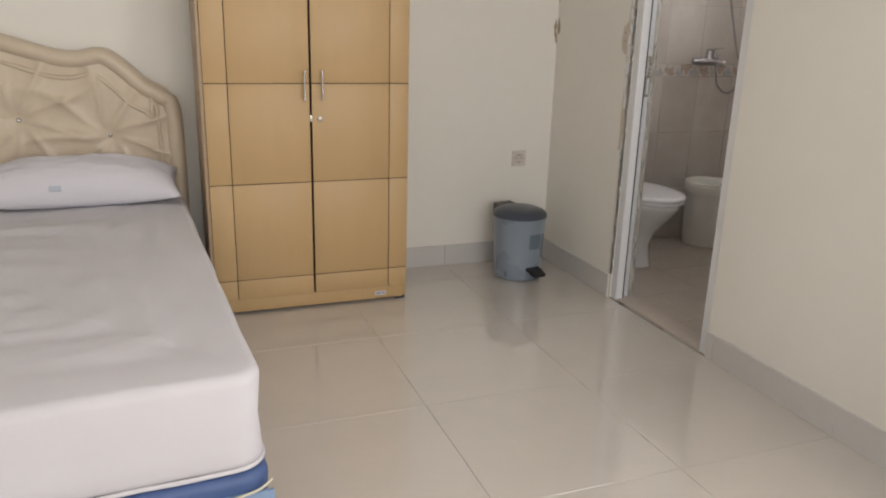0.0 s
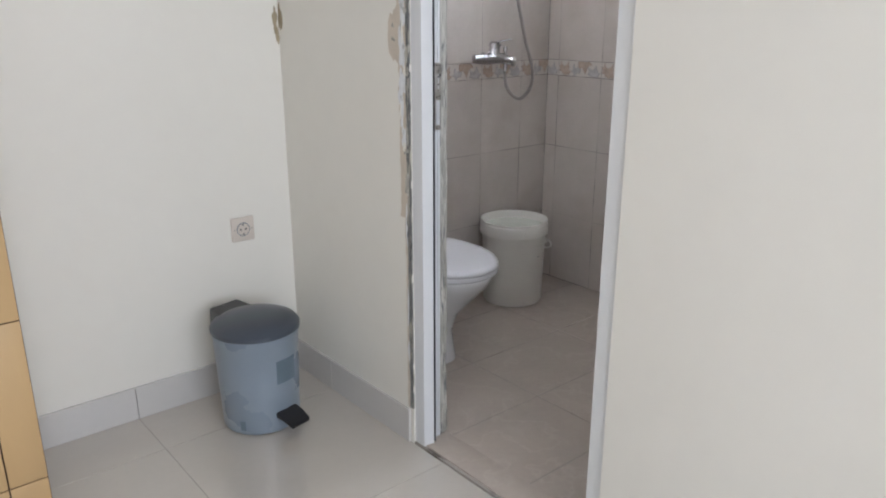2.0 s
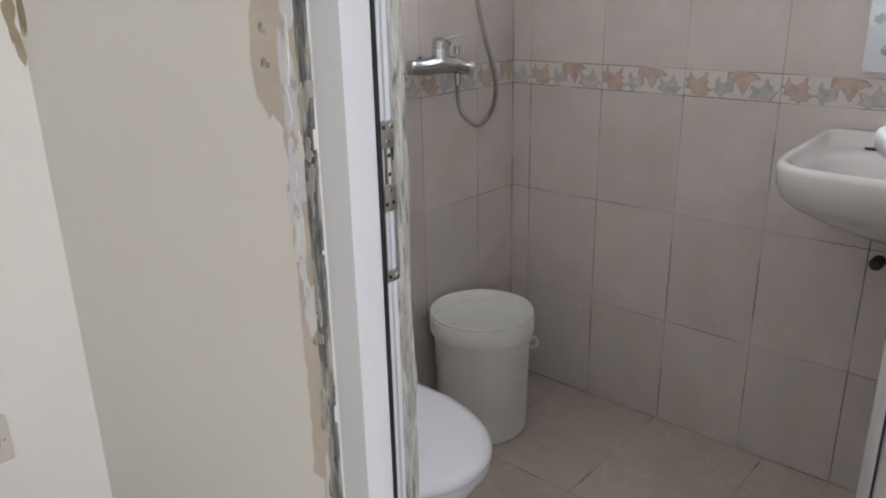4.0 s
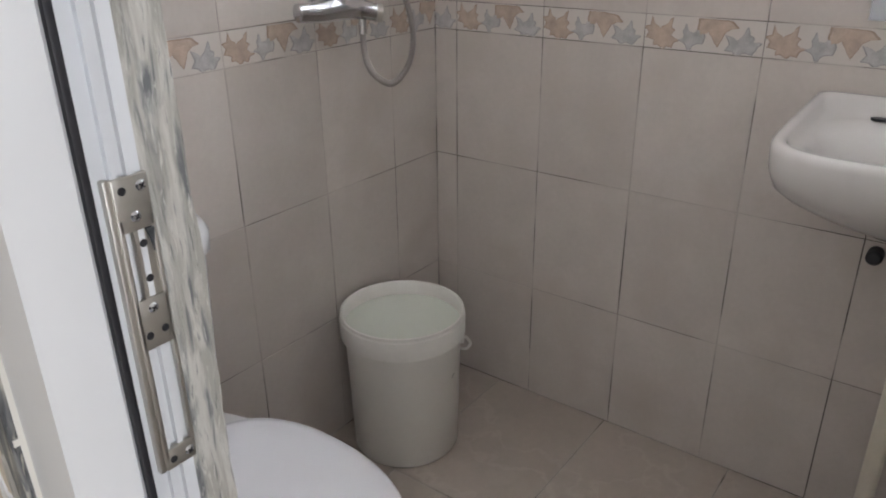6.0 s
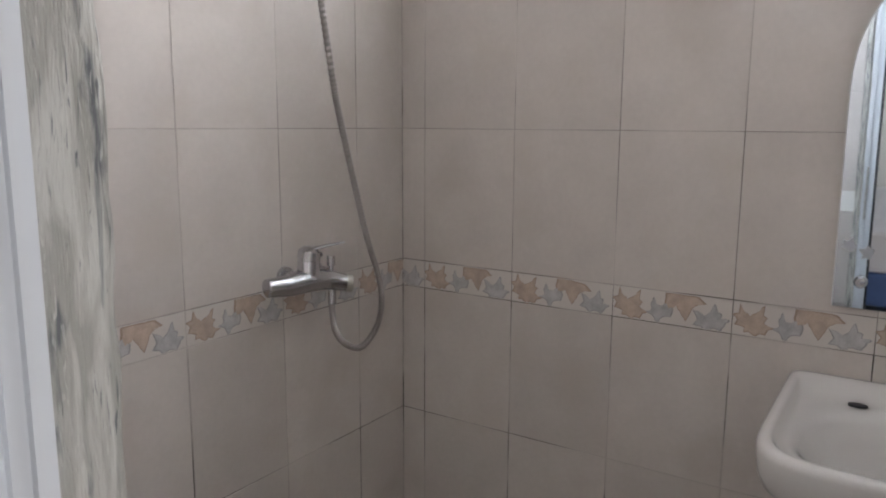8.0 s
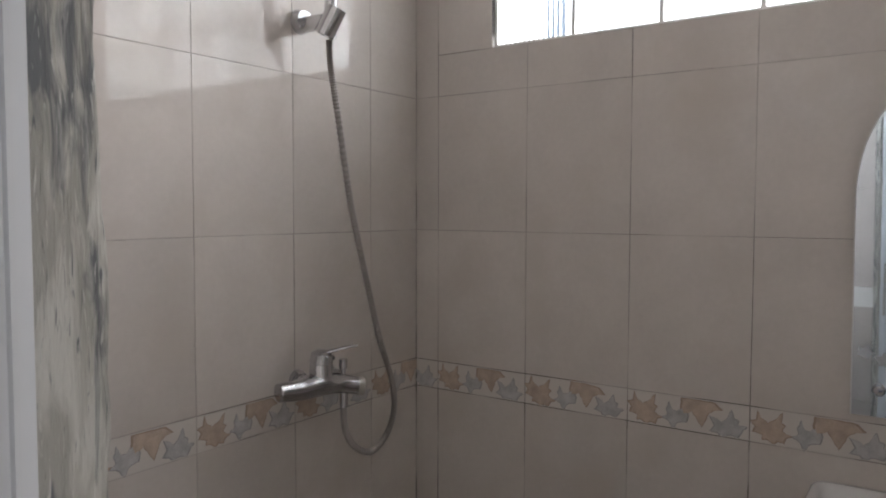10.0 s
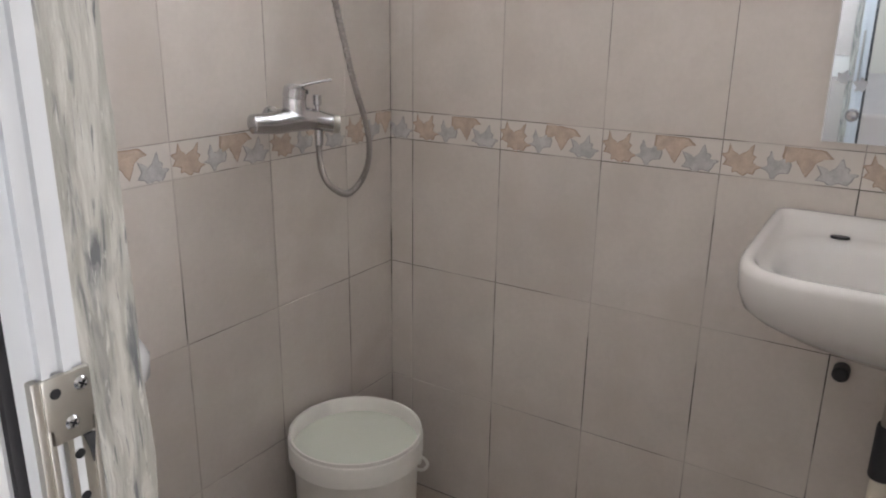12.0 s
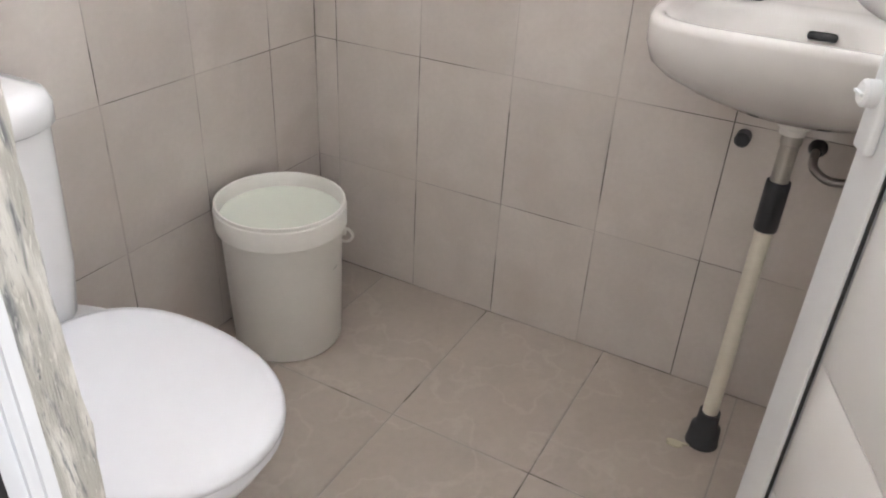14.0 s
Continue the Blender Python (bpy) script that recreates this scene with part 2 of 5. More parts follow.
def merged(*bms):
    out = bmesh.new()
    for b in bms:
        me = bpy.data.meshes.new("tmp")
        b.to_mesh(me)
        b.free()
        out.from_mesh(me)
        bpy.data.meshes.remove(me)
    return out


def moved(bm, m):
    bmesh.ops.transform(bm, matrix=m, verts=bm.verts[:])
    return bm


def lathe(profile, n=40, sx=1.0, sy=1.0):
    """Turns (radius, height) pairs about z."""
    bm = bmesh.new()
    rings = []
    for r, z in profile:
        if r < 1e-6:
            rings.append([bm.verts.new((0, 0, z))])
        else:
            rings.append([bm.verts.new((r * sx * math.cos(2 * math.pi * i / n), r * sy * math.sin(2 * math.pi * i / n), z)) for i in range(n)])
    for a, b in zip(rings, rings[1:]):
        for i in range(n):
            j = (i + 1) % n
            if len(a) == 1:
                bm.faces.new((a[0], b[i], b[j]))
            elif len(b) == 1:
                bm.faces.new((a[i], a[j], b[0]))
            else:
                bm.faces.new((a[i], a[j], b[j], b[i]))
    return bm


def loft(rings, cap=True):
    """Skins closed rings of points of equal count."""
    bm = bmesh.new()
    vs = [[bm.verts.new(p) for p in ring] for ring in rings]
    n = len(vs[0])
    for a, b in zip(vs, vs[1:]):
        for i in range(n):
            bm.faces.new((a[i], a[(i + 1) % n], b[(i + 1) % n], b[i]))
    if cap:
        bm.faces.new(vs[0])
        bm.faces.new(vs[-1])
    return bm


def spline(points, steps=8):
    pts = [Vector(p) for p in points]
    out = []
    for i in range(len(pts) - 1):
        p0, p1, p2, p3 = pts[max(i - 1, 0)], pts[i], pts[i + 1], pts[min(i + 2, len(pts) - 1)]
        for k in range(steps):
            t = k / steps
            out.append(0.5 * ((2 * p1) + (p2 - p0) * t + (2 * p0 - 5 * p1 + 4 * p2 - p3) * t * t + (3 * p1 - p0 - 3 * p2 + p3) * t ** 3))
    return out + [pts[-1]]


def tube(points, radii, n=14, flat=1.0):
    """A pipe along points; radii is one number or one for each point."""
    pts = [Vector(p) for p in points]
    if isinstance(radii, (int, float)):
        radii = [radii] * len(pts)
    rings, side = [], None
    for i, p in enumerate(pts):
        d = (pts[min(i + 1, len(pts) - 1)] - pts[max(i - 1, 0)]).normalized()
        if side is None:
            side = d.cross(Vector((0, 0, 1)) if abs(d.z) < 0.9 else Vector((1, 0, 0))).normalized()
        side = (side - d * side.dot(d)).normalized()
        up = d.cross(side)
        rings.append([p + radii[i] * (math.cos(2 * math.pi * k / n) * side + flat * math.sin(2 * math.pi * k / n) * up) for k in range(n)])
    return loft(rings)


def extruded(outline, axis, lo, hi, bevel=0.0):
    """A plane outline of (u, v) pushed along an axis: 'x' gives (y, z), 'y' gives (x, z), 'z' gives (x, y)."""
    def put(u, v, w):
        return {"x": (w, u, v), "y": (u, w, v), "z": (u, v, w)}[axis]
    bm = bmesh.new()
    a = [bm.verts.new(put(u, v, lo)) for u, v in outline]
    b = [bm.verts.new(put(u, v, hi)) for u, v in outline]
    n = len(a)
    for i in range(n):
        bm.faces.new((a[i], a[(i + 1) % n], b[(i + 1) % n], b[i]))
    bm.faces.new(a)
    bm.faces.new(b)
    if bevel:
        bmesh.ops.bevel(bm, geom=bm.edges[:], offset=bevel, segments=2, affect="EDGES")
    return bm


def blob(rng, w, h, n=26, rough=0.35):
    """An uneven outline about w by h, for peeled patches."""
    ph = [rng.uniform(0, 6.28) for _ in range(5)]
    pts = []
    for i in range(n):
        a = 2 * math.pi * i / n
        r = max(0.4, 1 + rough * sum(math.sin((k + 2) * a + ph[k]) / (k + 2) * 1.3 for k in range(5)) + rng.uniform(-0.08, 0.08))
        pts.append((w / 2 * r * math.cos(a), h / 2 * r * math.sin(a)))
    return pts


def pieces(name, parent, material, spans, depth, bevel=0.0007):
    """Tiles as (u0, u1, v0, v1, put) boxes; alike sizes share one mesh. put maps the centre to a pose."""
    cache = {}
    out = []
    for u0, u1, v0, v1, put in spans:
        key = (round(u1 - u0, 4), round(v1 - v0, 4))
        if key not in cache:
            w, h = key
            bm = bmesh.new()
            b = bevel
            lo = [bm.verts.new((sx * w / 2, sy * h / 2, 0)) for sx, sy in ((-1, -1), (1, -1), (1, 1), (-1, 1))]
            mi = [bm.verts.new((sx * w / 2, sy * h / 2, depth - b)) for sx, sy in ((-1, -1), (1, -1), (1, 1), (-1, 1))]
            hi = [bm.verts.new((sx * (w / 2 - b), sy * (h / 2 - b), depth)) for sx, sy in ((-1, -1), (1, -1), (1, 1), (-1, 1))]
            for p, q in ((lo, mi), (mi, hi)):
                for i in range(4):
                    bm.faces.new((p[i], p[(i + 1) % 4], q[(i + 1) % 4], q[i]))
            bm.faces.new(hi)
            cache[key] = mesh_of(bm, name, False)
            cache[key].materials.append(material)
        out.append(part(name, cache[key], material, parent, at=put((u0 + u1) / 2, (v0 + v1) / 2)))
    return out


# ---- plan ----
DOOR_X, BATH_X = -1.486, -1.378          # bedroom and bathroom faces of the wall with the door
BACK_Y = -0.142                          # bedroom back wall
OPEN_A, OPEN_B = -0.852, -1.566          # door opening
SOUTH_Y, WEST_X, CEIL = -5.2, -5.3, 2.75
BATH_S, BATH_CEIL = -1.72, 2.45
FLOOR_Z = -0.005
FAR_GROUT = 0.0010

solid("ground", box(-30, 30, -30, 30, -0.5, -0.3), M_GROUND, "plain concrete ground outside the house", "ground")
floor = solid("floor", box(WEST_X - 0.15, DOOR_X, SOUTH_Y - 0.15, BACK_Y + 0.2, -0.25, FLOOR_Z - 0.0012), M_GROUT,
              "polished beige porcelain tile floor of the bedroom", "floor")
bath_floor = solid("floor_bath", box(DOOR_X + 0.002, 0.15, BATH_S - 0.15, 0.15, -0.25, -0.0012), M_GROUT,
                   "taupe stone-look tile floor of the bathroom", "floor")
wall_back = solid("wall_north", box(WEST_X - 0.15, DOOR_X, BACK_Y, 0.15, -0.2, CEIL), M_PAINT,
                  "cream painted bedroom wall behind the wardrobe", "wall")
wall_door = solid("wall_door", merged(
    box(DOOR_X, BATH_X - 0.007, OPEN_A, 0.15, -0.2, CEIL),
    box(DOOR_X, BATH_X - 0.007, OPEN_B, OPEN_A, 2.10, CEIL),
    box(DOOR_X, BATH_X - 0.007, -3.0, OPEN_B, -0.2, CEIL),
    box(DOOR_X, BATH_X - 0.007, -4.5, -3.0, -0.2, 0.7),
    box(DOOR_X, BATH_X - 0.007, -4.5, -3.0, 2.2, CEIL),
    box(DOOR_X, BATH_X - 0.007, SOUTH_Y - 0.15, -4.5, -0.2, CEIL)), M_PAINT,
    "cream painted wall with peeled paint beside the bathroom door", "wall")
solid("wall_west", box(WEST_X - 0.15, WEST_X, SOUTH_Y, BACK_Y, -0.2, CEIL), M_PAINT, "plain cream painted bedroom wall", "wall")
solid("wall_south", merged(
    box(WEST_X - 0.15, -3.70, SOUTH_Y - 0.15, SOUTH_Y, -0.2, CEIL), box(-1.80, DOOR_X, SOUTH_Y - 0.15, SOUTH_Y, -0.2, CEIL),
    box(-3.70, -1.80, SOUTH_Y - 0.15, SOUTH_Y, -0.2, 0.80), box(-3.70, -1.80, SOUTH_Y - 0.15, SOUTH_Y, 2.20, CEIL)),
    M_PAINT, "cream painted bedroom wall with the window", "wall")
solid("ceiling", box(WEST_X - 0.15, BATH_X, SOUTH_Y - 0.15, 0.15, CEIL, CEIL + 0.12), M_PLAIN, "plain white bedroom ceiling", "ceiling")
solid("ceiling_bath", box(BATH_X - 0.007, 0.2, BATH_S - 0.15, 0.2, BATH_CEIL, BATH_CEIL + 0.12), M_PLAIN, "plain white bathroom ceiling", "ceiling")
BLK_A, BLK_B, BLK_Z0, BLK_Z1 = -0.225, -1.435, 1.84, 2.25
wall_far = solid("wall_east", merged(
    box(FAR_GROUT, 0.15, BATH_S - 0.15, 0.15, -0.2, BLK_Z0),
    box(FAR_GROUT, 0.15, BATH_S - 0.15, 0.15, BLK_Z1, BATH_CEIL),
    box(FAR_GROUT, 0.15, BLK_A, 0.15, BLK_Z0, BLK_Z1),
    box(FAR_GROUT, 0.15, BATH_S - 0.15, BLK_B, BLK_Z0, BLK_Z1)), M_GROUT_W,
    "beige tiled bathroom wall with a leaf border and glass blocks", "wall")
wall_shower = solid("wall_shower", box(BATH_X - 0.007, FAR_GROUT, FAR_GROUT, 0.15, -0.2, BATH_CEIL), M_GROUT_W,
                    "beige tiled shower wall with a leaf border", "wall")
wall_bath_s = solid("wall_bath_south", box(BATH_X - 0.007, FAR_GROUT, BATH_S - 0.15, BATH_S - FAR_GROUT, -0.2, BATH_CEIL), M_GROUT_W,
                    "beige tiled bathroom wall behind the door", "wall")

# painted render outside the bathroom's walls
solid("wall_outer", merged(
    box(0.151, 0.163, BATH_S - 0.163, 0.163, -0.29, BLK_Z0), box(0.151, 0.163, BATH_S - 0.163, 0.163, BLK_Z1, BATH_CEIL),
    box(0.151, 0.163, BLK_A, 0.163, BLK_Z0, BLK_Z1), box(0.151, 0.163, BATH_S - 0.163, BLK_B, BLK_Z0, BLK_Z1),
    box(BATH_X - 0.007, 0.150, 0.151, 0.163, -0.29, BATH_CEIL), box(BATH_X - 0.006, 0.150, BATH_S - 0.163, BATH_S - 0.151, -0.29, BATH_CEIL)),
    M_PLAIN, "plain painted outer face of the bathroom walls", "wall")

# ---- door frame ----
frame_ob = thing("door_frame", "white aluminium door frame set in rough plaster", "door frame", kind="structure")
RA, RB = -0.877, -1.541       # rebates
PROFILE = [(-1.480, -0.001), (-1.480, -0.044), (-1.470, -0.048), (-1.449, -0.052), (-1.446, -0.050), (-1.446, -0.025), (-1.420, -0.025),
           (-1.420, -0.029), (-1.4165, -0.029), (-1.4165, -0.025), (-1.411, -0.025), (-1.411, -0.029), (-1.4075, -0.029), (-1.4075, -0.025),
           (-1.401, -0.025), (-1.401, 0.002)]
part("jamb", extruded([(x, OPEN_A + d) for x, d in PROFILE], "z", 0, 2.06), M_ALU, frame_ob)
part("jamb", extruded([(x, OPEN_B - d) for x, d in PROFILE], "z", 0, 2.06), M_ALU, frame_ob)
part("head", box(-1.474, -1.401, OPEN_B, OPEN_A, 2.045, 2.10, 0.002), M_ALU, frame_ob)
for y0, y1 in ((OPEN_A - 0.054, OPEN_A - 0.046), (OPEN_B + 0.046, OPEN_B + 0.054)):
    part("gasket", box(-1.447, -1.4425, y0, y1, 0.01, 2.045, 0.001), M_BLACK, frame_ob, "black rubber gasket")
part("sill", box(-1.474, -1.372, RB, RA, -0.02, 0.004, 0.002), M_BFLOOR, frame_ob, "narrow stone door sill")


def rough_strip(rng, x0, x1, y_in, y_out, z0, z1, n=150, amp=0.004, lean=0.0):
    """A raw plaster return: the face across the opening, uneven at its outer edge."""
    rings = []
    for i in range(n + 1):
        z = z0 + (z1 - z0) * i / n
        slope = lean * (z - 0.9)
        e = slope + amp * (noise.noise((z * 9, y_in * 7, 1)) + 0.6 * noise.noise((z * 31, 4, y_in)))
        d = 0.0025 * noise.noise((z * 22, 9, x0))
        d2 = 0.0025 * noise.noise((z * 26, 2, x1))
        rings.append([(x0, y_in + d, z), ((x0 + x1) / 2, y_in + d2, z), (x1 + e, y_in + d + 0.002 * (1 if y_out > y_in else -1), z), (x1 + e, y_out, z), (x0, y_out, z)])
    return loft(rings)


rng = random.Random(4)
part("plaster_return", rough_strip(rng, -1.401, -1.366, -0.868, -0.8525, 0.0, 2.06), M_PLASTER, frame_ob, "rough bare cement plaster", 60)
part("plaster_return", rough_strip(rng, -1.401, -1.374, -1.552, -1.5655, 0.0, 2.06), M_PLASTER, frame_ob, "rough bare cement plaster", 60)
def edge_strip(x_back, x_front, y_left, y_right, z0, z1, n=170, amp=0.003, seed=0):
    """A thin upright strip of filler with crumbled sides."""
    rings = []
    for i in range(n + 1):
        z = z0 + (z1 - z0) * i / n
        a = y_left + amp * (noise.noise((z * 8, seed, 1)) + 0.7 * noise.noise((z * 33, seed, 2)))
        c = y_right + 0.3 * amp * noise.noise((z * 25, seed, 5))
        w = 0.0006 * noise.noise((z * 40, seed, 7))
        rings.append([(x_back, a, z), (x_front + w, a, z), (x_front - w, c, z), (x_back, c, z)])
    return loft(rings)


part("cement_joint", edge_strip(DOOR_X + 0.003, DOOR_X - 0.0016, -0.8365, -0.8525, 0.115, 2.06, amp=0.006), M_CEMENT, frame_ob, "dark chipped cement joint", 60)

# strike plate with its screws and slots
PX0, PX1, PF, PB = -1.4215, -1.4005, RA - 0.0052, RA - 0.0015
plate = part("strike_plate", merged(box(PX0, PX1, PF, PB, 1.122, 1.152, 0.0012), box(PX0, PX1, PF, PB, 1.052, 1.083, 0.0012), box(PX0, PX1, PF, PB, 0.970, 0.984, 0.0012),
                                    box(PX0, PX0 + 0.0030, PF, PB, 0.978, 1.130, 0.0006), box(PX1 - 0.0026, PX1, PF, PB, 0.978, 1.130, 0.0006),
                                    box(PX0 + 0.0085, PX1 - 0.0020, PF + 0.0014, PB, 1.080, 1.125), box(PX0 + 0.0075, PX0 + 0.0088, PF + 0.0004, PB, 1.080, 1.125),
                                    box(PX0 - 0.0035, PX0 + 0.0005, PF + 0.0010, PB + 0.004, 0.970, 1.152, 0.0008)), M_STEEL, frame_ob, "worn nickel strike plate")


def screw(x, y, z, parent, r=0.0034, ny=-1):
    bm = merged(lathe([(0, 0.0012), (r * 0.7, 0.0010), (r, 0), (r, -0.001)], 14))
    part("screw", moved(bm, pose(x, y, z, 90 if ny < 0 else -90)), M_CHROME, parent)
    part("screw_slot", merged(moved(box(-r * 0.6, r * 0.6, -0.0014, -0.0010, -0.0004, 0.0004), pose(x, y, z, 0, 35)),
                              moved(box(-r * 0.6, r * 0.6, -0.0014, -0.0010, -0.0004, 0.0004), pose(x, y, z, 0, 125))), M_BLACK, parent)


for sx, sz in ((PX1 - 0.0048, 1.1455), (PX0 + 0.0105, 1.1300), (PX0 + 0.0105, 1.0765), (PX1 - 0.0048, 0.9765)):
    screw(sx, PF - 0.0001, sz, plate, 0.0031)
for sx, sz, sy in ((PX0 + 0.0052, 1.1450, PF), (PX0 + 0.0125, 1.1140, PF + 0.0014), (PX0 + 0.0125, 1.0935, PF + 0.0014), (PX0 + 0.0055, 1.0610, PF), (PX1 - 0.0058, 1.0620, PF), (PX0 + 0.0052, 0.9765, PF)):
    part("hole", moved(lathe([(0, 0.0003), (0.0023, 0.0003), (0.0023, -0.001)], 14), pose(sx, sy, sz, 90)), M_BLACK, plate)
part("torn_edge", extruded([(PX1 - 0.0065, 1.122), (PX1 - 0.0015, 1.122), (PX1 - 0.0022, 1.116), (PX1 - 0.0035, 1.108), (PX1 - 0.0045, 1.115)], "y", PF - 0.0002, PF + 0.001), M_DARKP, plate)

# ---- bathroom door, standing open ----
HINGE = pose(-1.402, -1.536, 0, 0, 0, -69.5)
door = thing("door_1", "white aluminium bathroom door standing open, with louvres at its foot", "door", HINGE, kind="structure")
LW, T0, T1, DB, DT = 0.648, -0.040, 0.0, 0.015, 2.035
part("stile", box(T0, T1, 0, 0.066, DB, DT, 0.0025), M_ALU, door)
part("stile", box(T0, T1, LW - 0.066, LW, DB, DT, 0.0025), M_ALU, door)
part("rail", box(T0 + 0.0015, T1 - 0.0015, 0.066, LW - 0.066, DB, 0.10, 0.0025), M_ALU, door)
part("rail", box(T0 + 0.0015, T1 - 0.0015, 0.066, LW - 0.066, 0.305, 0.385, 0.0025), M_ALU, door)
part("rail", box(T0 + 0.0015, T1 - 0.0015, 0.066, LW - 0.066, DT - 0.07, DT, 0.0025), M_ALU, door)
for i in range(8):
    z = 0.112 + i * 0.0245
    bm = moved(box(-0.003, 0.003, 0.066, LW - 0.066, -0.014, 0.014, 0.001), pose(-0.020, 0, z + 0.004, 0, -38))
    part("louvre_slat", bm, M_ALU, door)
for y0 in (0.066, LW - 0.0745):
    part("louvre_edge", box(T0 + 0.002, T1 - 0.002, y0, y0 + 0.0085, 0.10, 0.305, 0.0015), M_ALU, door)
zb = 0.388
for z in (0.55, 0.732, 0.914, 1.096, 1.278, 1.46, 1.642, 1.824, 1.962):
    part("panel_board", box(-0.032, -0.008, 0.068, LW - 0.068, zb, z - 0.0018, 0.0015), M_DOORP, door)
    zb = z
for y0 in (0.0655, LW - 0.0690):
    part("glazing_seal", box(-0.0365, -0.0335, y0, y0 + 0.0035, 0.386, 1.965), M_BLACK, door, "thin black seal")
part("glazing_seal", box(-0.0365, -0.0335, 0.0665, LW - 0.0665, 0.3845, 0.388), M_BLACK, door, "thin black seal")


def lever(side):
    """Backplate, lever and thumb turn on one face; side -1 is the bedroom's."""
    x = T0 if side < 0 else T1
    yc = LW - 0.026
    s = side
    pl = part("backplate", box(min(x, x + s * 0.010), max(x, x + s * 0.010), yc - 0.0155, yc + 0.0155, 0.940, 1.172, 0.0035, 3), M_ALU, door, "white lever backplate")
    path = spline([(x + s * 0.008, yc, 1.090), (x + s * 0.036, yc + 0.001, 1.090), (x + s * 0.052, yc - 0.006, 1.089), (x + s * 0.056, yc - 0.030, 1.086),
                   (x + s * 0.050, yc - 0.064, 1.082), (x + s * 0.037, yc - 0.098, 1.079)], 7)
    part("lever", tube(path, [0.0095 if i < 12 else 0.0088 for i in range(len(path))], 16, 1.5), M_ALU, pl)
    part("thumb_turn", moved(merged(lathe([(0, 0.014), (0.010, 0.0135), (0.0125, 0.011), (0.0125, 0)], 22), box(-0.0015, 0.0015, -0.009, 0.009, 0.0135, 0.0165, 0.0005)),
                             pose(x + s * 0.010, yc, 0.994, 0, -90 if s < 0 else 90)), M_ALU, pl)


lever(-1)
lever(1)
part("lock_face", box(-0.031, -0.009, LW - 0.0005, LW + 0.0012, 0.92, 1.15, 0.0005), M_STEEL, door)
for z in (0.25, 1.0, 1.8):
    part("hinge", moved(lathe([(0, 0.05), (0.008, 0.05), (0.008, -0.05), (0, -0.05)], 14), pose(0.007, -0.002, z)), M_ALU, door)

# ---- peeled paint, plugs and damp marks on the walls ----
def on_door_wall(name, y, z, w, h, material, seed, lift, label="", rough=0.35):
    r = random.Random(seed)
    part(name, extruded([(y + a, z + b) for a, b in blob(r, w, h, 34, rough)], "x", DOOR_X - lift, DOOR_X + 0.004), material, wall_door, label)


def on_back_wall(name, x, z, w, h, material, seed, lift, label="", rough=0.35):
    r = random.Random(seed)
    part(name, extruded([(x + a, z + b) for a, b in blob(r, w, h, 34, rough)], "y", BACK_Y - lift, BACK_Y + 0.004), material, wall_back, label)


part("peeled_strip", edge_strip(DOOR_X + 0.002, DOOR_X - 0.0009, -0.806, -0.842, 0.72, 2.05, amp=0.011, seed=3), M_PEEL, wall_door, "strip of bare filler where paint has peeled", 60)
part("peeled_strip", edge_strip(DOOR_X + 0.002, DOOR_X - 0.0008, -0.826, -0.842, 0.115, 0.73, amp=0.004, seed=8), M_PEEL, wall_door, "strip of bare filler where paint has peeled", 60)
for i, (y, z, w, h) in enumerate(((-0.820, 1.19, 0.030, 0.10), (-0.824, 1.10, 0.034, 0.07), (-0.815, 1.05, 0.022, 0.08), (-0.822, 1.30, 0.024, 0.11), (-0.826, 1.43, 0.026, 0.14), (-0.828, 0.95, 0.018, 0.06),
                                  (-0.832, 0.70, 0.010, 0.10), (-0.834, 0.45, 0.010, 0.10), (-0.834, 0.30, 0.008, 0.08))):
    on_door_wall("primer_patch", y, z, w, h, M_PEELW, 20 + i, 0.0012 + 0.00006 * i, "white primer showing through", 0.3)
r = random.Random(77)
for i in range(12):
    z = 0.92 + 0.036 * i + r.uniform(-0.012, 0.012)
    on_door_wall("paint_flake", r.uniform(-0.834, -0.810), z, r.uniform(0.005, 0.018), r.uniform(0.010, 0.045), M_PEELW if i % 3 else M_PAINT, 60 + i, 0.0018 + 0.00008 * i, "curled flake of old paint", 0.5)
for i in range(9):
    on_door_wall("cement_crumb", r.uniform(-0.846, -0.836), 0.78 + 0.07 * i + r.uniform(-0.03, 0.03), r.uniform(0.006, 0.013), r.uniform(0.015, 0.05), M_PLASTER, 90 + i, 0.0030 + 0.00008 * i, "crumbled pale cement", 0.6)
on_door_wall("filler_patch", -0.788, 1.225, 0.050, 0.17, M_PEEL, 7, 0.0010, "rough filler patch round two wall plugs", 0.3)
on_door_wall("filler_patch", -0.79, 1.46, 0.09, 0.12, M_PEEL, 9, 0.0013, "rough filler patch", 0.3)
for z in (1.247, 1.212):
    on_door_wall("wall_plug", -0.783, z, 0.011, 0.009, M_CEMENT, int(z * 100), 0.0026, "broken dark wall plug", 0.6)
on_door_wall("damp_stain", -0.153, 1.265, 0.022, 0.10, M_MOULD, 3, 0.0008, "damp mould mark in the corner", 0.5)
on_back_wall("damp_stain", -1.498, 1.245, 0.020, 0.09, M_MOULD, 5, 0.0008, "damp mould mark in the corner", 0.5)
on_door_wall("damp_stain", -0.165, 1.50, 0.05, 0.16, M_MOULD, 12, 0.0008, "damp mould mark in the corner", 0.6)

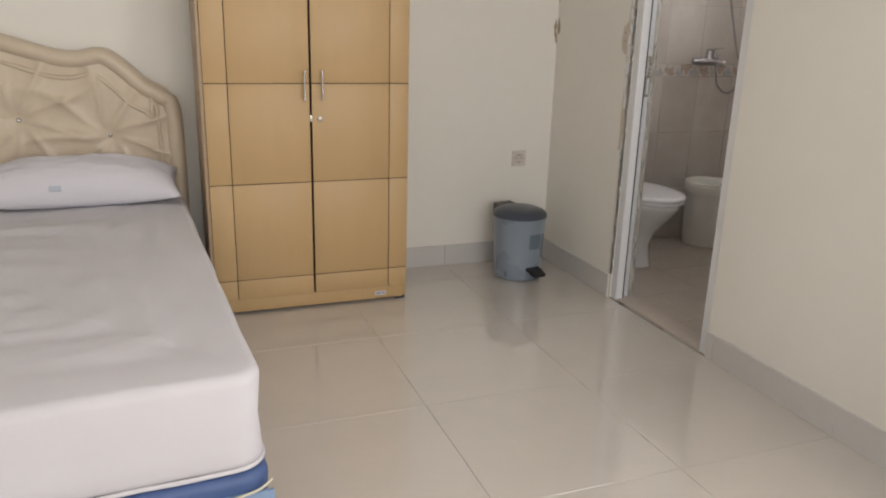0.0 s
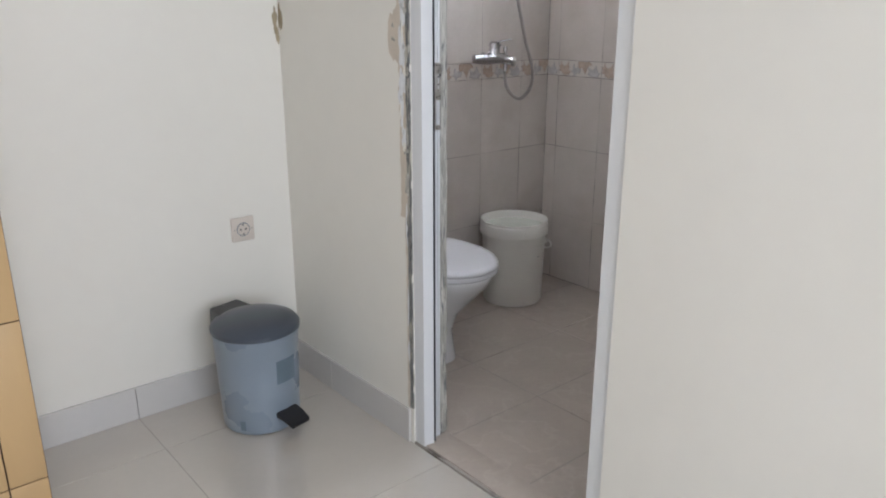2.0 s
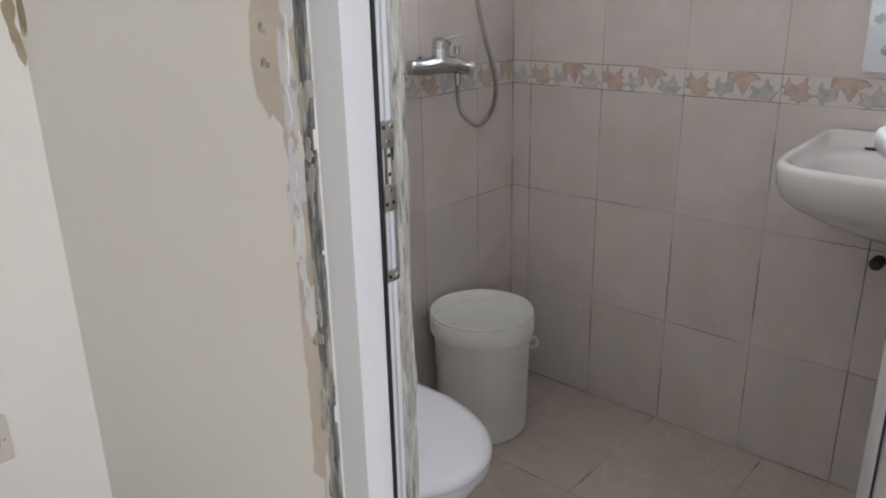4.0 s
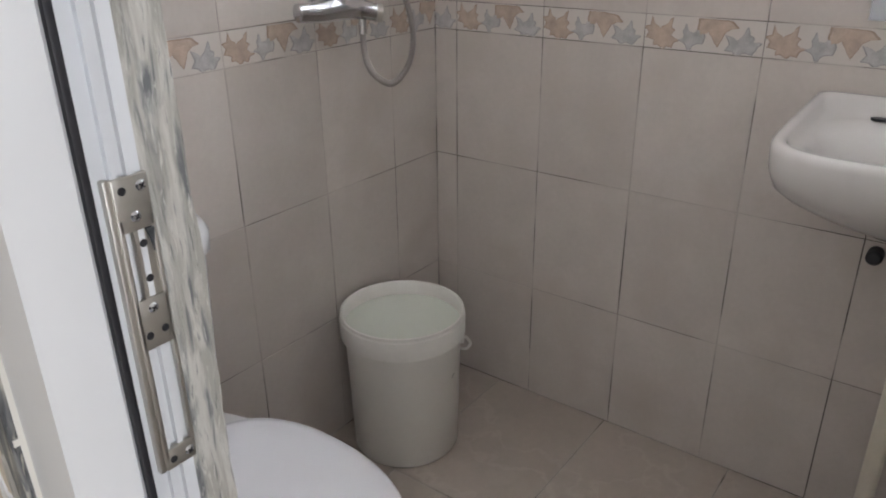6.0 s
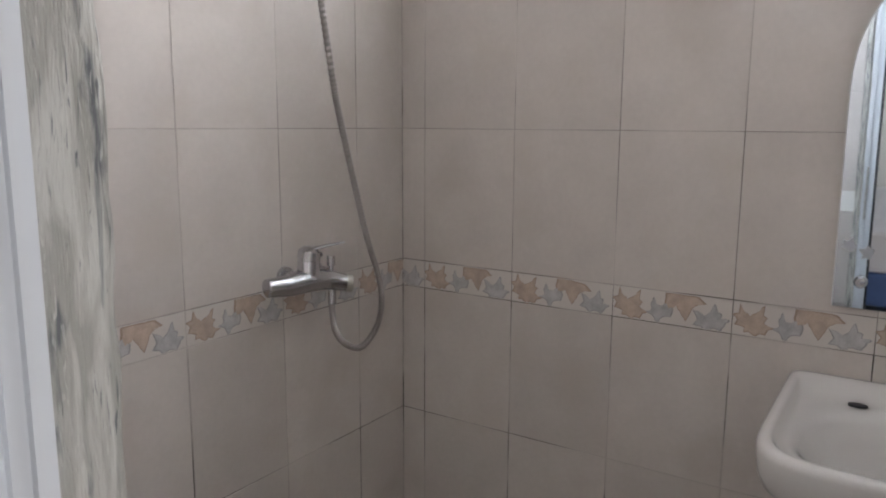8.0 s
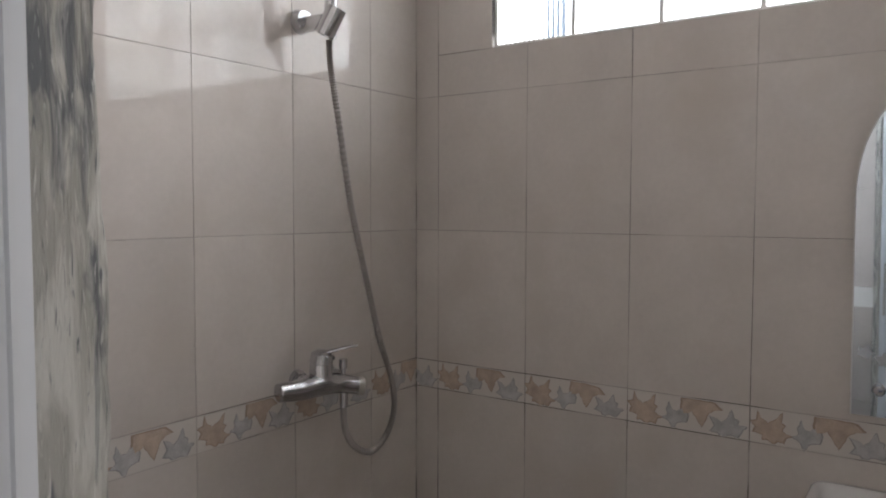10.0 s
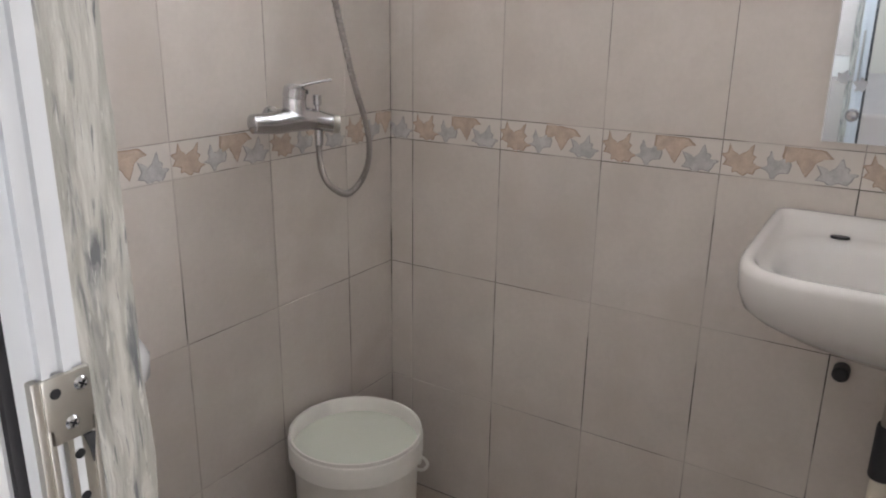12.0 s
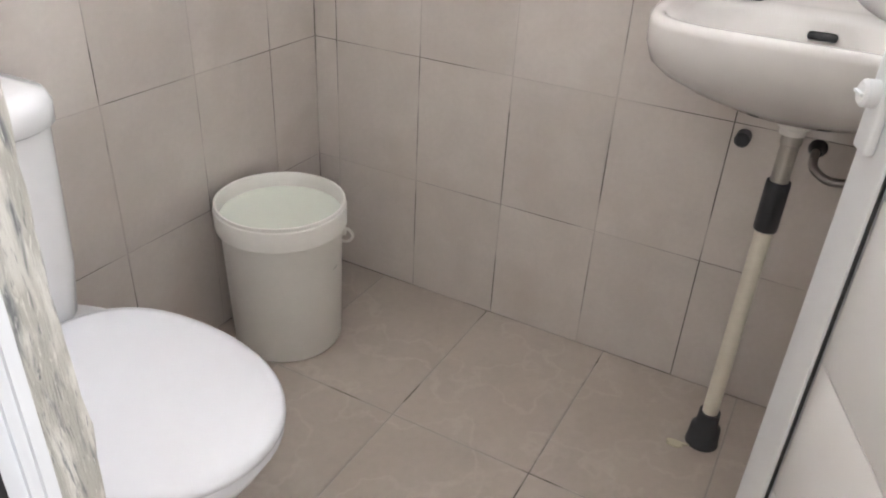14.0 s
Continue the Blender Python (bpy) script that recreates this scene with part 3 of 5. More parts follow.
# ---- glass block window ----
win = thing("window_1", "row of ribbed glass blocks high in the tiled wall", "window", kind="structure")
for k in range(2):
    for j in range(6):
        y0, z0 = BLK_A - 0.008 - 0.2 * j, BLK_Z0 + 0.008 + 0.2 * k
        n, w = 60, 0.186
        ring = []
        for i in range(n + 1):
            u = i / n
            rib = 0.0025 * math.sin(u * math.pi * 2 * 15) if 0.08 < u < 0.92 else -0.003
            ring.append((0.020 - rib, y0 - w * u))
        ring += [(0.098, y0 - w), (0.098, y0)]
        g = part("glass_block", extruded(ring, "z", z0, z0 + w), M_BLOCK, win)
        g.visible_shadow = False
for k in range(3):
    z0 = BLK_Z0 + 0.2 * k
    part("mortar_bar", box(0.012, 0.11, BLK_B, BLK_A, z0 - 0.001, z0 + 0.0075), M_PLAIN, win)
for j in range(7):
    y0 = BLK_A - 0.2 * j
    part("mortar_bar", box(0.0125, 0.109, y0 - 0.0075, y0 + 0.001, BLK_Z0, BLK_Z1), M_PLAIN, win)

# ---- bedroom window behind the walker, and the curtain ----
win2 = thing("window_2", "white framed bedroom window letting in daylight", "window", kind="structure")
for x0, x1, z0, z1 in ((-3.70, -1.80, 0.80, 0.85), (-3.70, -1.80, 2.15, 2.20), (-3.70, -3.65, 0.85, 2.15), (-1.85, -1.80, 0.85, 2.15), (-2.77, -2.73, 0.85, 2.15)):
    part("window_frame", box(x0, x1, -5.33, -5.29, z0, z1, 0.003), M_ALU, win2)
for x0, x1 in ((-3.65, -2.77), (-2.73, -1.85)):
    p = part("pane", box(x0, x1, -5.313, -5.308, 0.85, 2.15), M_PANE, win2)
    p.visible_shadow = False

win3 = thing("window_3", "white framed bedroom side window beside the curtain", "window", kind="structure")
for y0, y1, z0, z1 in ((-4.5, -3.0, 0.7, 0.75), (-4.5, -3.0, 2.15, 2.2), (-3.05, -3.0, 0.75, 2.15), (-4.5, -4.45, 0.75, 2.15), (-3.77, -3.73, 0.75, 2.15)):
    part("window_frame", box(-1.425, -1.395, y0, y1, z0, z1, 0.003), M_ALU, win3)
for y0, y1 in ((-3.73, -3.05), (-4.45, -3.77)):
    p = part("pane", box(-1.412, -1.407, y0, y1, 0.75, 2.15), M_PANE, win3)
    p.visible_shadow = False

curtain = thing("curtain", "long brown curtain with a yellow-green leaf pattern", "curtain", pose(-1.535, -2.785, 0))
rings = []
for k in range(15):
    z = 0.19 + (2.33 - 0.19) * k / 14
    flare = 1.0 + 0.10 * (1 - k / 14) ** 2
    front, back = [], []
    for i in range(61):
        u = i / 60
        y = (0.29 - 0.60 * u) * flare
        d = 0.026 * math.sin(u * 34 + 0.4 * math.sin(z * 3)) + 0.008 * math.sin(u * 71 + z)
        front.append((d - 0.0015, y, z))
        back.append((d + 0.0015, y, z))
    rings.append(front + back[::-1])
part("fabric", loft(rings), M_CURTAIN, curtain, "", 80)
part("rod", moved(lathe([(0, 0.95), (0.012, 0.95), (0.012, -0.95), (0, -0.95)], 14), pose(0.0, -0.85, 2.335, 90)), M_STEEL, curtain)
for y in (0.05, -1.7):
    part("rod_bracket", box(-0.006, 0.056, y - 0.006, y + 0.006, 2.326, 2.346, 0.002), M_STEEL, curtain)

# ---- wardrobe ----
ward = thing("wardrobe", "maple laminate two-door wardrobe with dark panel grooves", "wardrobe", pose(-2.902, -0.327, FLOOR_Z))
WX0, WX1, WF, WB, WH = -0.436, 0.452, -0.252, 0.172, 1.86

# left side, back and floor panels darker and greyer than doors and right side
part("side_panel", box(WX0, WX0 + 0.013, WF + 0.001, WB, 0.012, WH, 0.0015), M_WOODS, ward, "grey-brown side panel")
part("side_panel", box(WX1 - 0.018, WX1, WF + 0.0165, WB, 0.012, WH, 0.0015), M_WOOD, ward)
part("top_panel", box(WX0, WX1, WF + 0.002, WB, WH, WH + 0.02, 0.0015), M_WOOD, ward)
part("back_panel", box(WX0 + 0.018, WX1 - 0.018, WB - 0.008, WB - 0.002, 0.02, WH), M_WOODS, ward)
part("plinth", box(WX0 + 0.0132, WX1 - 0.0185, WF + 0.004, WF + 0.022, 0.012, 0.075, 0.0015), M_WOOD, ward)
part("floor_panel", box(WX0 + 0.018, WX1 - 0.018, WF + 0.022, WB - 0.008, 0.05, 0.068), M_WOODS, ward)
for x in (WX0 + 0.03, WX1 - 0.05):
    for y in (WF + 0.02, WB - 0.05):
        part("foot", box(x, x + 0.04 if x < 0 else x + 0.045, y - 0.012, y + 0.03, 0, 0.012), M_DARKP, ward)
sticker = part("sticker", box(0.300, 0.352, WF + 0.0025, WF + 0.004, 0.028, 0.048), M_SHEET, ward, "small white maker's sticker")
part("sticker_print", box(0.305, 0.322, WF + 0.0018, WF + 0.0026, 0.033, 0.043), M_DIVANL, sticker)
part("sticker_print", box(0.326, 0.347, WF + 0.0018, WF + 0.0026, 0.036, 0.040), M_DIVAN, sticker)
ROWS = (0.070, 0.160, 0.590, 1.013, 1.434, 1.855)
for x0, xg, x1, hx in ((-0.4225, -0.327, 0.010, -0.014), (0.0165, 0.362, 0.4515, 0.062)):
    leaf = part("door", box(x0, x1, WF + 0.003, WF + 0.016, ROWS[0], ROWS[-1]), M_GROOVE, ward, "door of maple panels with dark grooves")
    for z0, z1 in zip(ROWS, ROWS[1:]):
        for a, b in ((x0, xg), (xg, x1)):
            part("panel", box(a + 0.0018, b - 0.0018, WF - 0.002, WF + 0.006, z0 + 0.0018, z1 - 0.0018, 0.001), M_WOOD, leaf)
    part("handle", merged(tube([(hx, WF - 0.026, 0.943), (hx, WF - 0.026, 1.070)], 0.0045, 12),
                          tube([(hx, WF - 0.026, 0.960), (hx, WF - 0.001, 0.960)], 0.0035, 10),
                          tube([(hx, WF - 0.026, 1.053), (hx, WF - 0.001, 1.053)], 0.0035, 10)), M_CHROME, leaf, "slim chrome bar handle")
part("lock", merged(moved(lathe([(0, 0.006), (0.005, 0.006), (0.0105, 0.004), (0.0115, 0)], 22), pose(0.052, WF - 0.002, 0.864, 90)),
                    moved(box(-0.001, 0.001, -0.005, 0.005, 0.005, 0.0068), pose(0.052, WF - 0.002, 0.864, 90))), M_STEEL, ward, "round metal lock")
part("latch", box(0.008, 0.018, WF - 0.004, WF - 0.001, 0.852, 0.882, 0.001), M_STEEL, ward)

# ---- bed ----
BED = pose(-3.425, -0.27, FLOOR_Z, 0, 0, 3.3)


def pillowy(w, l, z0, z1, r, nx=40, ny=50, wob=0.006, seed=1):
    """A padded slab with rounded edges from x=-w..0, y=-l..0, as closed rings round its outline."""
    def outline(inset, z):
        pts, rr = [], max(r - inset, 0.004)
        for cx, cy, a0 in ((-r, -r, 0), (-w + r, -r, 90), (-w + r, -l + r, 180), (-r, -l + r, 270)):
            for k in range(7):
                a = radians(a0 + 15 * k)
                pts.append((cx + rr * math.cos(a), cy + rr * math.sin(a), z))
        full = []
        for i, p in enumerate(pts):
            q = pts[(i + 1) % len(pts)]
            m = 14 if (i % 7) == 6 else 1
            for k in range(m):
                t = k / m
                full.append(Vector(p).lerp(Vector(q), t))
        return full
    h, e = z1 - z0, 0.028
    rings = [outline(0.02, z0), outline(0.0, z0 + 0.015)]
    for k in range(1, 5):
        rings.append(outline(-0.004 * math.sin(k), z0 + h * 0.62 * k / 5))
    for k in range(8):
        a = radians(90 * k / 7)
        rings.append(outline(e * (1 - math.cos(a)), z1 - e + e * math.sin(a)))
    for ring in rings[2:]:
        for v in ring:
            d = wob * (noise.noise((v.x * 5, v.y * 5, v.z * 9 + seed)) + 0.5 * noise.noise((v.x * 14, v.y * 14, seed + v.z * 20)))
            v.x += d
            v.y += d
    return rings


def slab_with_top(rings, w, l, z1, seed, folds):
    bm = bmesh.new()
    vs = [[bm.verts.new(p) for p in ring] for ring in rings]
    n = len(vs[0])
    for a, b in zip(vs, vs[1:]):
        for i in range(n):
            bm.faces.new((a[i], a[(i + 1) % n], b[(i + 1) % n], b[i]))
    bm.faces.new(vs[0])
    top = bm.faces.new(vs[-1])
    inner = [v.co.copy() for v in vs[-1]]
    cx, cy = -w / 2, -l / 2
    last = vs[-1]
    bm.faces.remove(top)
    for k in range(1, 36):
        t = 1 - k / 36
        ring = []
        for p in inner:
            x, y = cx + (p.x - cx) * t, cy + (p.y - cy) * t
            edge = min(1.0, k / 4)
            z = z1 + edge * folds(x, y)
            ring.append(bm.verts.new((x, y, z)))
        for i in range(n):
            bm.faces.new((last[i], last[(i + 1) % n], ring[(i + 1) % n], ring[i]))
        last = ring
    bm.faces.new(last)
    return bm


def sheet_folds(x, y):
    z = 0.007 * noise.noise((x * 3, y * 3, 2)) + 0.008 * noise.noise((x * 4, y * 11, 5)) + 0.007 * noise.noise((x * 9, y * 20, 7)) + 0.006 * (1 - abs(noise.noise((x * 5 + y * 3, y * 9, 3)))) ** 6
    z += 0.018 * math.exp(-((y + 0.62 + 0.10 * math.sin(x * 4 + 0.8)) / 0.035) ** 2) * (0.5 + 0.5 * math.sin(x * 3 + 2.4))
    return z + 0.010 * math.exp(-((y + 0.95 - 0.08 * math.sin(x * 5)) / 0.03) ** 2)


divan = thing("divan_bed", "blue fabric divan bed base with pale printed panels", "bed", BED)
part("base", slab_with_top(pillowy(1.68, 1.98, 0.05, 0.262, 0.06, wob=0.004), 1.68, 1.98, 0.262, 1, lambda x, y: 0.0), M_DIVAN, divan, "", 60)
for x in (-0.12, -1.52):
    for y in (-0.15, -1.9):
        part("foot", moved(lathe([(0, 0.055), (0.028, 0.055), (0.022, 0), (0, 0)], 16), pose(x, y, 0)), M_DARKP, divan)
part("foot_panel", box(-0.235, 0.004, -1.990, -1.976, 0.06, 0.215, 0.004), M_DIVANL, divan, "pale blue printed panel")
part("foot_panel", box(-1.35, -0.30, -1.990, -1.976, 0.06, 0.235, 0.004), M_DIVANW, divan, "cream printed panel")
part("piping", tube(spline([(-0.24, -1.994, 0.17), (-0.15, -1.995, 0.205), (-0.04, -1.994, 0.225), (0.0, -1.98, 0.24)], 6), 0.003, 8), M_GOLD, divan)
for k, (x, w) in enumerate(((-0.16, 0.05), (-0.10, 0.04), (-0.05, 0.03))):
    part("print_mark", box(x, x + w, -1.9925, -1.9895, 0.105, 0.150, 0.001), M_GOLD, divan, "unreadable pale lettering")
mattress = thing("mattress", "thick mattress under a creased white fitted sheet", "mattress", pose(-3.430, -0.275, FLOOR_Z, 0, 0, 3.3))
mat_rings = pillowy(1.62, 1.96, 0.262, 0.505, 0.075, wob=0.007, seed=4)
hem = [Vector((p.x * 1.002, p.y * 1.001, 0.270 + 0.004 * noise.noise((p.x * 9, p.y * 9, 3)))) for p in mat_rings[1]]
part("sheet_hem", tube(hem + hem[:1], 0.006, 8), M_SHEET, mattress, "gathered elastic hem of the sheet", 80)
part("sheeted_body", slab_with_top(mat_rings, 1.62, 1.96, 0.505, 4, sheet_folds), M_SHEET, mattress, "", 60)


def pillow_mesh(l, w, h):
    bm = bmesh.new()
    bmesh.ops.create_grid(bm, x_segments=44, y_segments=28, size=0.5)
    for v in bm.verts:
        u, t = v.co.x * 2, v.co.y * 2
        f = max(0.0, (1 - abs(u) ** 2.6)) ** 0.55 * max(0.0, (1 - abs(t) ** 2.6)) ** 0.55
        pin = 1 - 0.07 * (1 - abs(u * t))
        wr = 0.10 * noise.noise((u * 3, t * 4, 1)) + 0.06 * noise.noise((u * 8, t * 6, 3))
        v.co = Vector((u * l / 2 * (1 - 0.05 * (1 - abs(t))), t * w / 2 * pin, h * 0.62 * f * (1 + wr)))
    low = bm.copy()
    for v in low.verts:
        v.co.z *= -0.5
    bm = merged(bm, low)
    bmesh.ops.remove_doubles(bm, verts=bm.verts[:], dist=0.0008)
    return bm


pil = tagged(part("pillow", pillow_mesh(0.80, 0.30, 0.20), M_PILLOW, angle=80), "plump white pillow lying against the headboard", "pillow")
pil.matrix_basis = pose(-3.838, -0.392, 0.572, 14, 0, 1)
part("pillow_tag", moved(box(-0.022, 0.022, -0.004, 0.004, -0.011, 0.011), pose(-0.075, -0.127, 0.054, -38)), M_TAG, pil, "small pale blue tag")

head = thing("headboard", "padded champagne satin headboard with crystal buttons", "headboard", pose(-4.228, -0.180, FLOOR_Z + 0.03))
EDGE = [(0.0, 1.19), (0.14, 1.165), (0.34, 1.107), (0.45, 1.098), (0.54, 1.112), (0.62, 1.06), (0.70, 0.985), (0.775, 0.945), (0.815, 0.89), (0.83, 0.80), (0.832, 0.50), (0.832, -0.03)]
edge_pts = [(p.x, p.y) for p in spline([(a, b, 0) for a, b in EDGE], 6)]
outline = [(-a, b) for a, b in edge_pts[::-1]] + edge_pts[1:]
part("backing", extruded([(a * 0.985, b - 0.01) for a, b in outline], "y", 0.0, 0.036), M_SATIN, head)
part("rolled_border", tube([(a * 0.955, -0.016, b - 0.042 if abs(a) < 0.8 else b - 0.02) for a, b in outline], 0.043, 16, 0.85), M_SATIN, head, "", 80)


part("inner_piping", tube([(a * 0.875, -0.034, b - 0.118 if abs(a) < 0.8 else b - 0.02) for a, b in outline], 0.009, 10), M_SATIN, head, "thin satin piping inside the border", 80)


def top_at(x):
    x = abs(x)
    for (a0, b0), (a1, b1) in zip(edge_pts, edge_pts[1:]):
        if a0 <= x <= a1:
            return b0 + (b1 - b0) * (x - a0) / max(a1 - a0, 1e-6)
    return 0.8


BUTTONS = [(-0.52, 0.729), (-0.17, 0.80), (0.17, 0.80), (0.52, 0.729)]


def tuft(x, z):
    y = -0.030
    for bx, bz in BUTTONS:
        dx, dz = x - bx, z - bz
        r = math.hypot(dx, dz) + 1e-4
        a = math.atan2(dz, dx)
        y += 0.022 * math.exp(-(r / 0.045) ** 2)
        y -= 0.017 * (1 - abs(math.sin(4.5 * a + 1.1 * math.sin(r * 7) + 0.9 * bx))) ** 3 * math.exp(-((r - 0.20) / 0.17) ** 2)
    return y + 0.004 * noise.noise((x * 8, z * 8, 1))


bm = bmesh.new()
NX, NZ = 150, 70
grid = []
for i in range(NX + 1):
    x = -0.80 + 1.60 * i / NX
    t = top_at(x / 0.955) - 0.055
    grid.append([bm.verts.new((x, tuft(x, 0.30 + (t - 0.30) * k / NZ), 0.30 + (t - 0.30) * k / NZ)) for k in range(NZ + 1)])
for i in range(NX):
    for k in range(NZ):
        bm.faces.new((grid[i][k], grid[i + 1][k], grid[i + 1][k + 1], grid[i][k + 1]))
part("tufted_panel", bm, M_SATIN, head, "", 80)
for bx, bz in BUTTONS:
    part("button", moved(lathe([(0, 0.010), (0.006, 0.009), (0.010, 0.004), (0.011, 0)], 12), pose(bx, -0.010, bz, 90)), M_CHROME, head, "clear crystal button")

# ---- pedal bin ----
bin_ob = thing("pedal_bin", "blue-grey plastic pedal bin with a dark lid", "bin", pose(-1.776, -0.402, FLOOR_Z, 0, 0, 12) @ Matrix.Scale(1.15, 4))
part("body", lathe([(0, 0.004), (0.104, 0.004), (0.107, 0.010), (0.112, 0.14), (0.1165, 0.272), (0.1195, 0.276), (0.1195, 0.288), (0.1125, 0.288), (0.109, 0.20), (0.102, 0.02), (0, 0.015)], 56), M_BIN, bin_ob)
part("lid", lathe([(0.119, 0.283), (0.1225, 0.286), (0.1225, 0.296), (0.112, 0.308), (0.08, 0.320), (0.04, 0.3255), (0, 0.327)], 56), M_BINLID, bin_ob, "dark slate domed lid")
part("hinge_cover", loft([[(-0.055, 0.085, 0.262), (0.055, 0.085, 0.262), (0.055, 0.085, 0.312), (-0.055, 0.085, 0.312)],
                          [(-0.050, 0.135, 0.262), (0.050, 0.135, 0.262), (0.045, 0.138, 0.318), (-0.045, 0.138, 0.318)],
                          [(-0.042, 0.150, 0.272), (0.042, 0.150, 0.272), (0.038, 0.152, 0.308), (-0.038, 0.152, 0.308)]]), M_BAG, bin_ob, "black hinge with a tuft of bin bag")
part("pedal", loft([[(-0.034, -0.108, 0.052), (0.034, -0.108, 0.052), (0.034, -0.108, 0.066), (-0.034, -0.108, 0.066)],
                    [(-0.034, -0.135, 0.050), (0.034, -0.135, 0.050), (0.034, -0.135, 0.060), (-0.034, -0.135, 0.060)],
                    [(-0.030, -0.168, 0.036), (0.030, -0.168, 0.036), (0.030, -0.168, 0.048), (-0.030, -0.168, 0.048)]]), M_BLACK, bin_ob, "black foot pedal")
part("pedal_arm", box(-0.010, 0.010, -0.125, -0.100, 0.028, 0.052, 0.002), M_BLACK, bin_ob)


def on_curve(r0, a0, a1, z0, z1, n=10):
    """A thin sheet that hugs a round wall."""
    bm = bmesh.new()
    cols = []
    for i in range(n + 1):
        a = radians(a0 + (a1 - a0) * i / n)
        cols.append([bm.verts.new(((r0 + d) * math.cos(a), (r0 + d) * math.sin(a), z)) for d, z in ((0, z0), (0.0012, z0), (0.0032, z1), (0.002, z1))])
    for a, b in zip(cols, cols[1:]):
        for k in range(4):
            bm.faces.new((a[k], a[(k + 1) % 4], b[(k + 1) % 4], b[k]))
    bm.faces.new(cols[0])
    bm.faces.new(cols[-1])
    return bm


part("label", on_curve(0.1130, -103, -70, 0.150, 0.218), M_BINLBL, bin_ob, "faded square label")
part("tab", on_curve(0.1078, -160, -152, 0.018, 0.046, 3), M_BINLBL, bin_ob)

# ---- wall socket ----
sock = thing("wall_socket", "grey-beige single wall socket on the cream wall", "socket", pose(-1.675, BACK_Y, 0.572))
part("plate", box(-0.041, 0.041, -0.010, 0.0, -0.042, 0.042, 0.0035, 3), M_SOCKET, sock)
part("well", moved(lathe([(0.0215, 0.0015), (0.0215, 0.0035), (0.0195, 0.0035), (0.0185, 0.0008), (0, 0.0008)], 30), pose(0, -0.0095, 0, 90)), M_SOCKET, sock)
# the shade at the well's rim, put in as a dark ring
part("well_shadow_ring", moved(lathe([(0.0240, 0.0008), (0.0240, 0.0018), (0.0208, 0.0018), (0.0208, 0.0008)], 30), pose(0, -0.0095, 0, 90)), M_BINLBL, sock, "ring coloured dark as shade round the well")
for x in (-0.0095, 0.0095):
    part("pin_hole", moved(lathe([(0, 0.0014), (0.0034, 0.0014), (0.0034, 0)], 12), pose(x, -0.0095, 0, 90)), M_BLACK, sock)
for z in (-0.0175, 0.0175):
    part("earth_clip", box(-0.0025, 0.0025, -0.0135, -0.009, z - 0.0035, z + 0.0035, 0.0008), M_CEMENT, sock)
for x in (-0.031, 0.031):
    part("screw_cap", moved(lathe([(0, 0.0012), (0.0022, 0.0012), (0.0022, 0)], 10), pose(x, -0.0098, 0, 90)), M_CEMENT, sock)

# ---- toilet ----
toilet = thing("toilet", "white close-coupled toilet with its seat lid down", "toilet", pose(-1.045, -0.002, 0))


def egg(half_w, y_back, y_front, z, n=48, flat=0.0):
    """An egg-shaped ring, blunt at the back."""
    yc, pts = y_back + (y_front - y_back) * 0.46, []
    for i in range(n):
        a = 2 * math.pi * i / n
        c, s = math.cos(a), math.sin(a)
        if s >= 0:
            e = 0.72
            x = half_w * math.copysign(abs(c) ** e, c)
            y = yc + (y_back - yc) * abs(s) ** 0.8
        else:
            x, y = half_w * math.copysign(abs(c) ** 0.94, c), yc + (y_front - yc) * abs(s) ** 0.97
        pts.append((x, y, z))
    return pts


part("bowl", loft([egg(0.115, -0.10, -0.50, 0.0), egg(0.112, -0.10, -0.49, 0.04), egg(0.105, -0.10, -0.48, 0.12), egg(0.115, -0.10, -0.52, 0.20),
                   egg(0.150, -0.08, -0.60, 0.28), egg(0.174, -0.06, -0.655, 0.335), egg(0.181, -0.05, -0.672, 0.362), egg(0.181, -0.05, -0.673, 0.378), egg(0.172, -0.055, -0.665, 0.384)]),
     M_CERAMIC, toilet, "", 60)
part("seat", loft([egg(0.180, -0.225, -0.682, 0.3845), egg(0.186, -0.220, -0.688, 0.389), egg(0.186, -0.220, -0.688, 0.400), egg(0.182, -0.224, -0.684, 0.404)]), M_SEAT, toilet, "", 50)
part("seat_lid", loft([egg(0.184, -0.212, -0.687, 0.4045), egg(0.189, -0.208, -0.692, 0.409), egg(0.189, -0.208, -0.692, 0.417), egg(0.183, -0.213, -0.685, 0.425), egg(0.165, -0.228, -0.665, 0.4295),
                       egg(0.12, -0.265, -0.61, 0.432), egg(0.05, -0.34, -0.52, 0.433)]), M_SEAT, toilet, "closed glossy seat lid", 60)


def rounded(x0, x1, y0, y1, r, z, n=6):
    pts = []
    for cx, cy, a0 in ((x1 - r, y1 - r, 0), (x0 + r, y1 - r, 90), (x0 + r, y0 + r, 180), (x1 - r, y0 + r, 270)):
        for k in range(n + 1):
            a = radians(a0 + 90 * k / n)
            pts.append((cx + r * math.cos(a), cy + r * math.sin(a), z))
    return pts


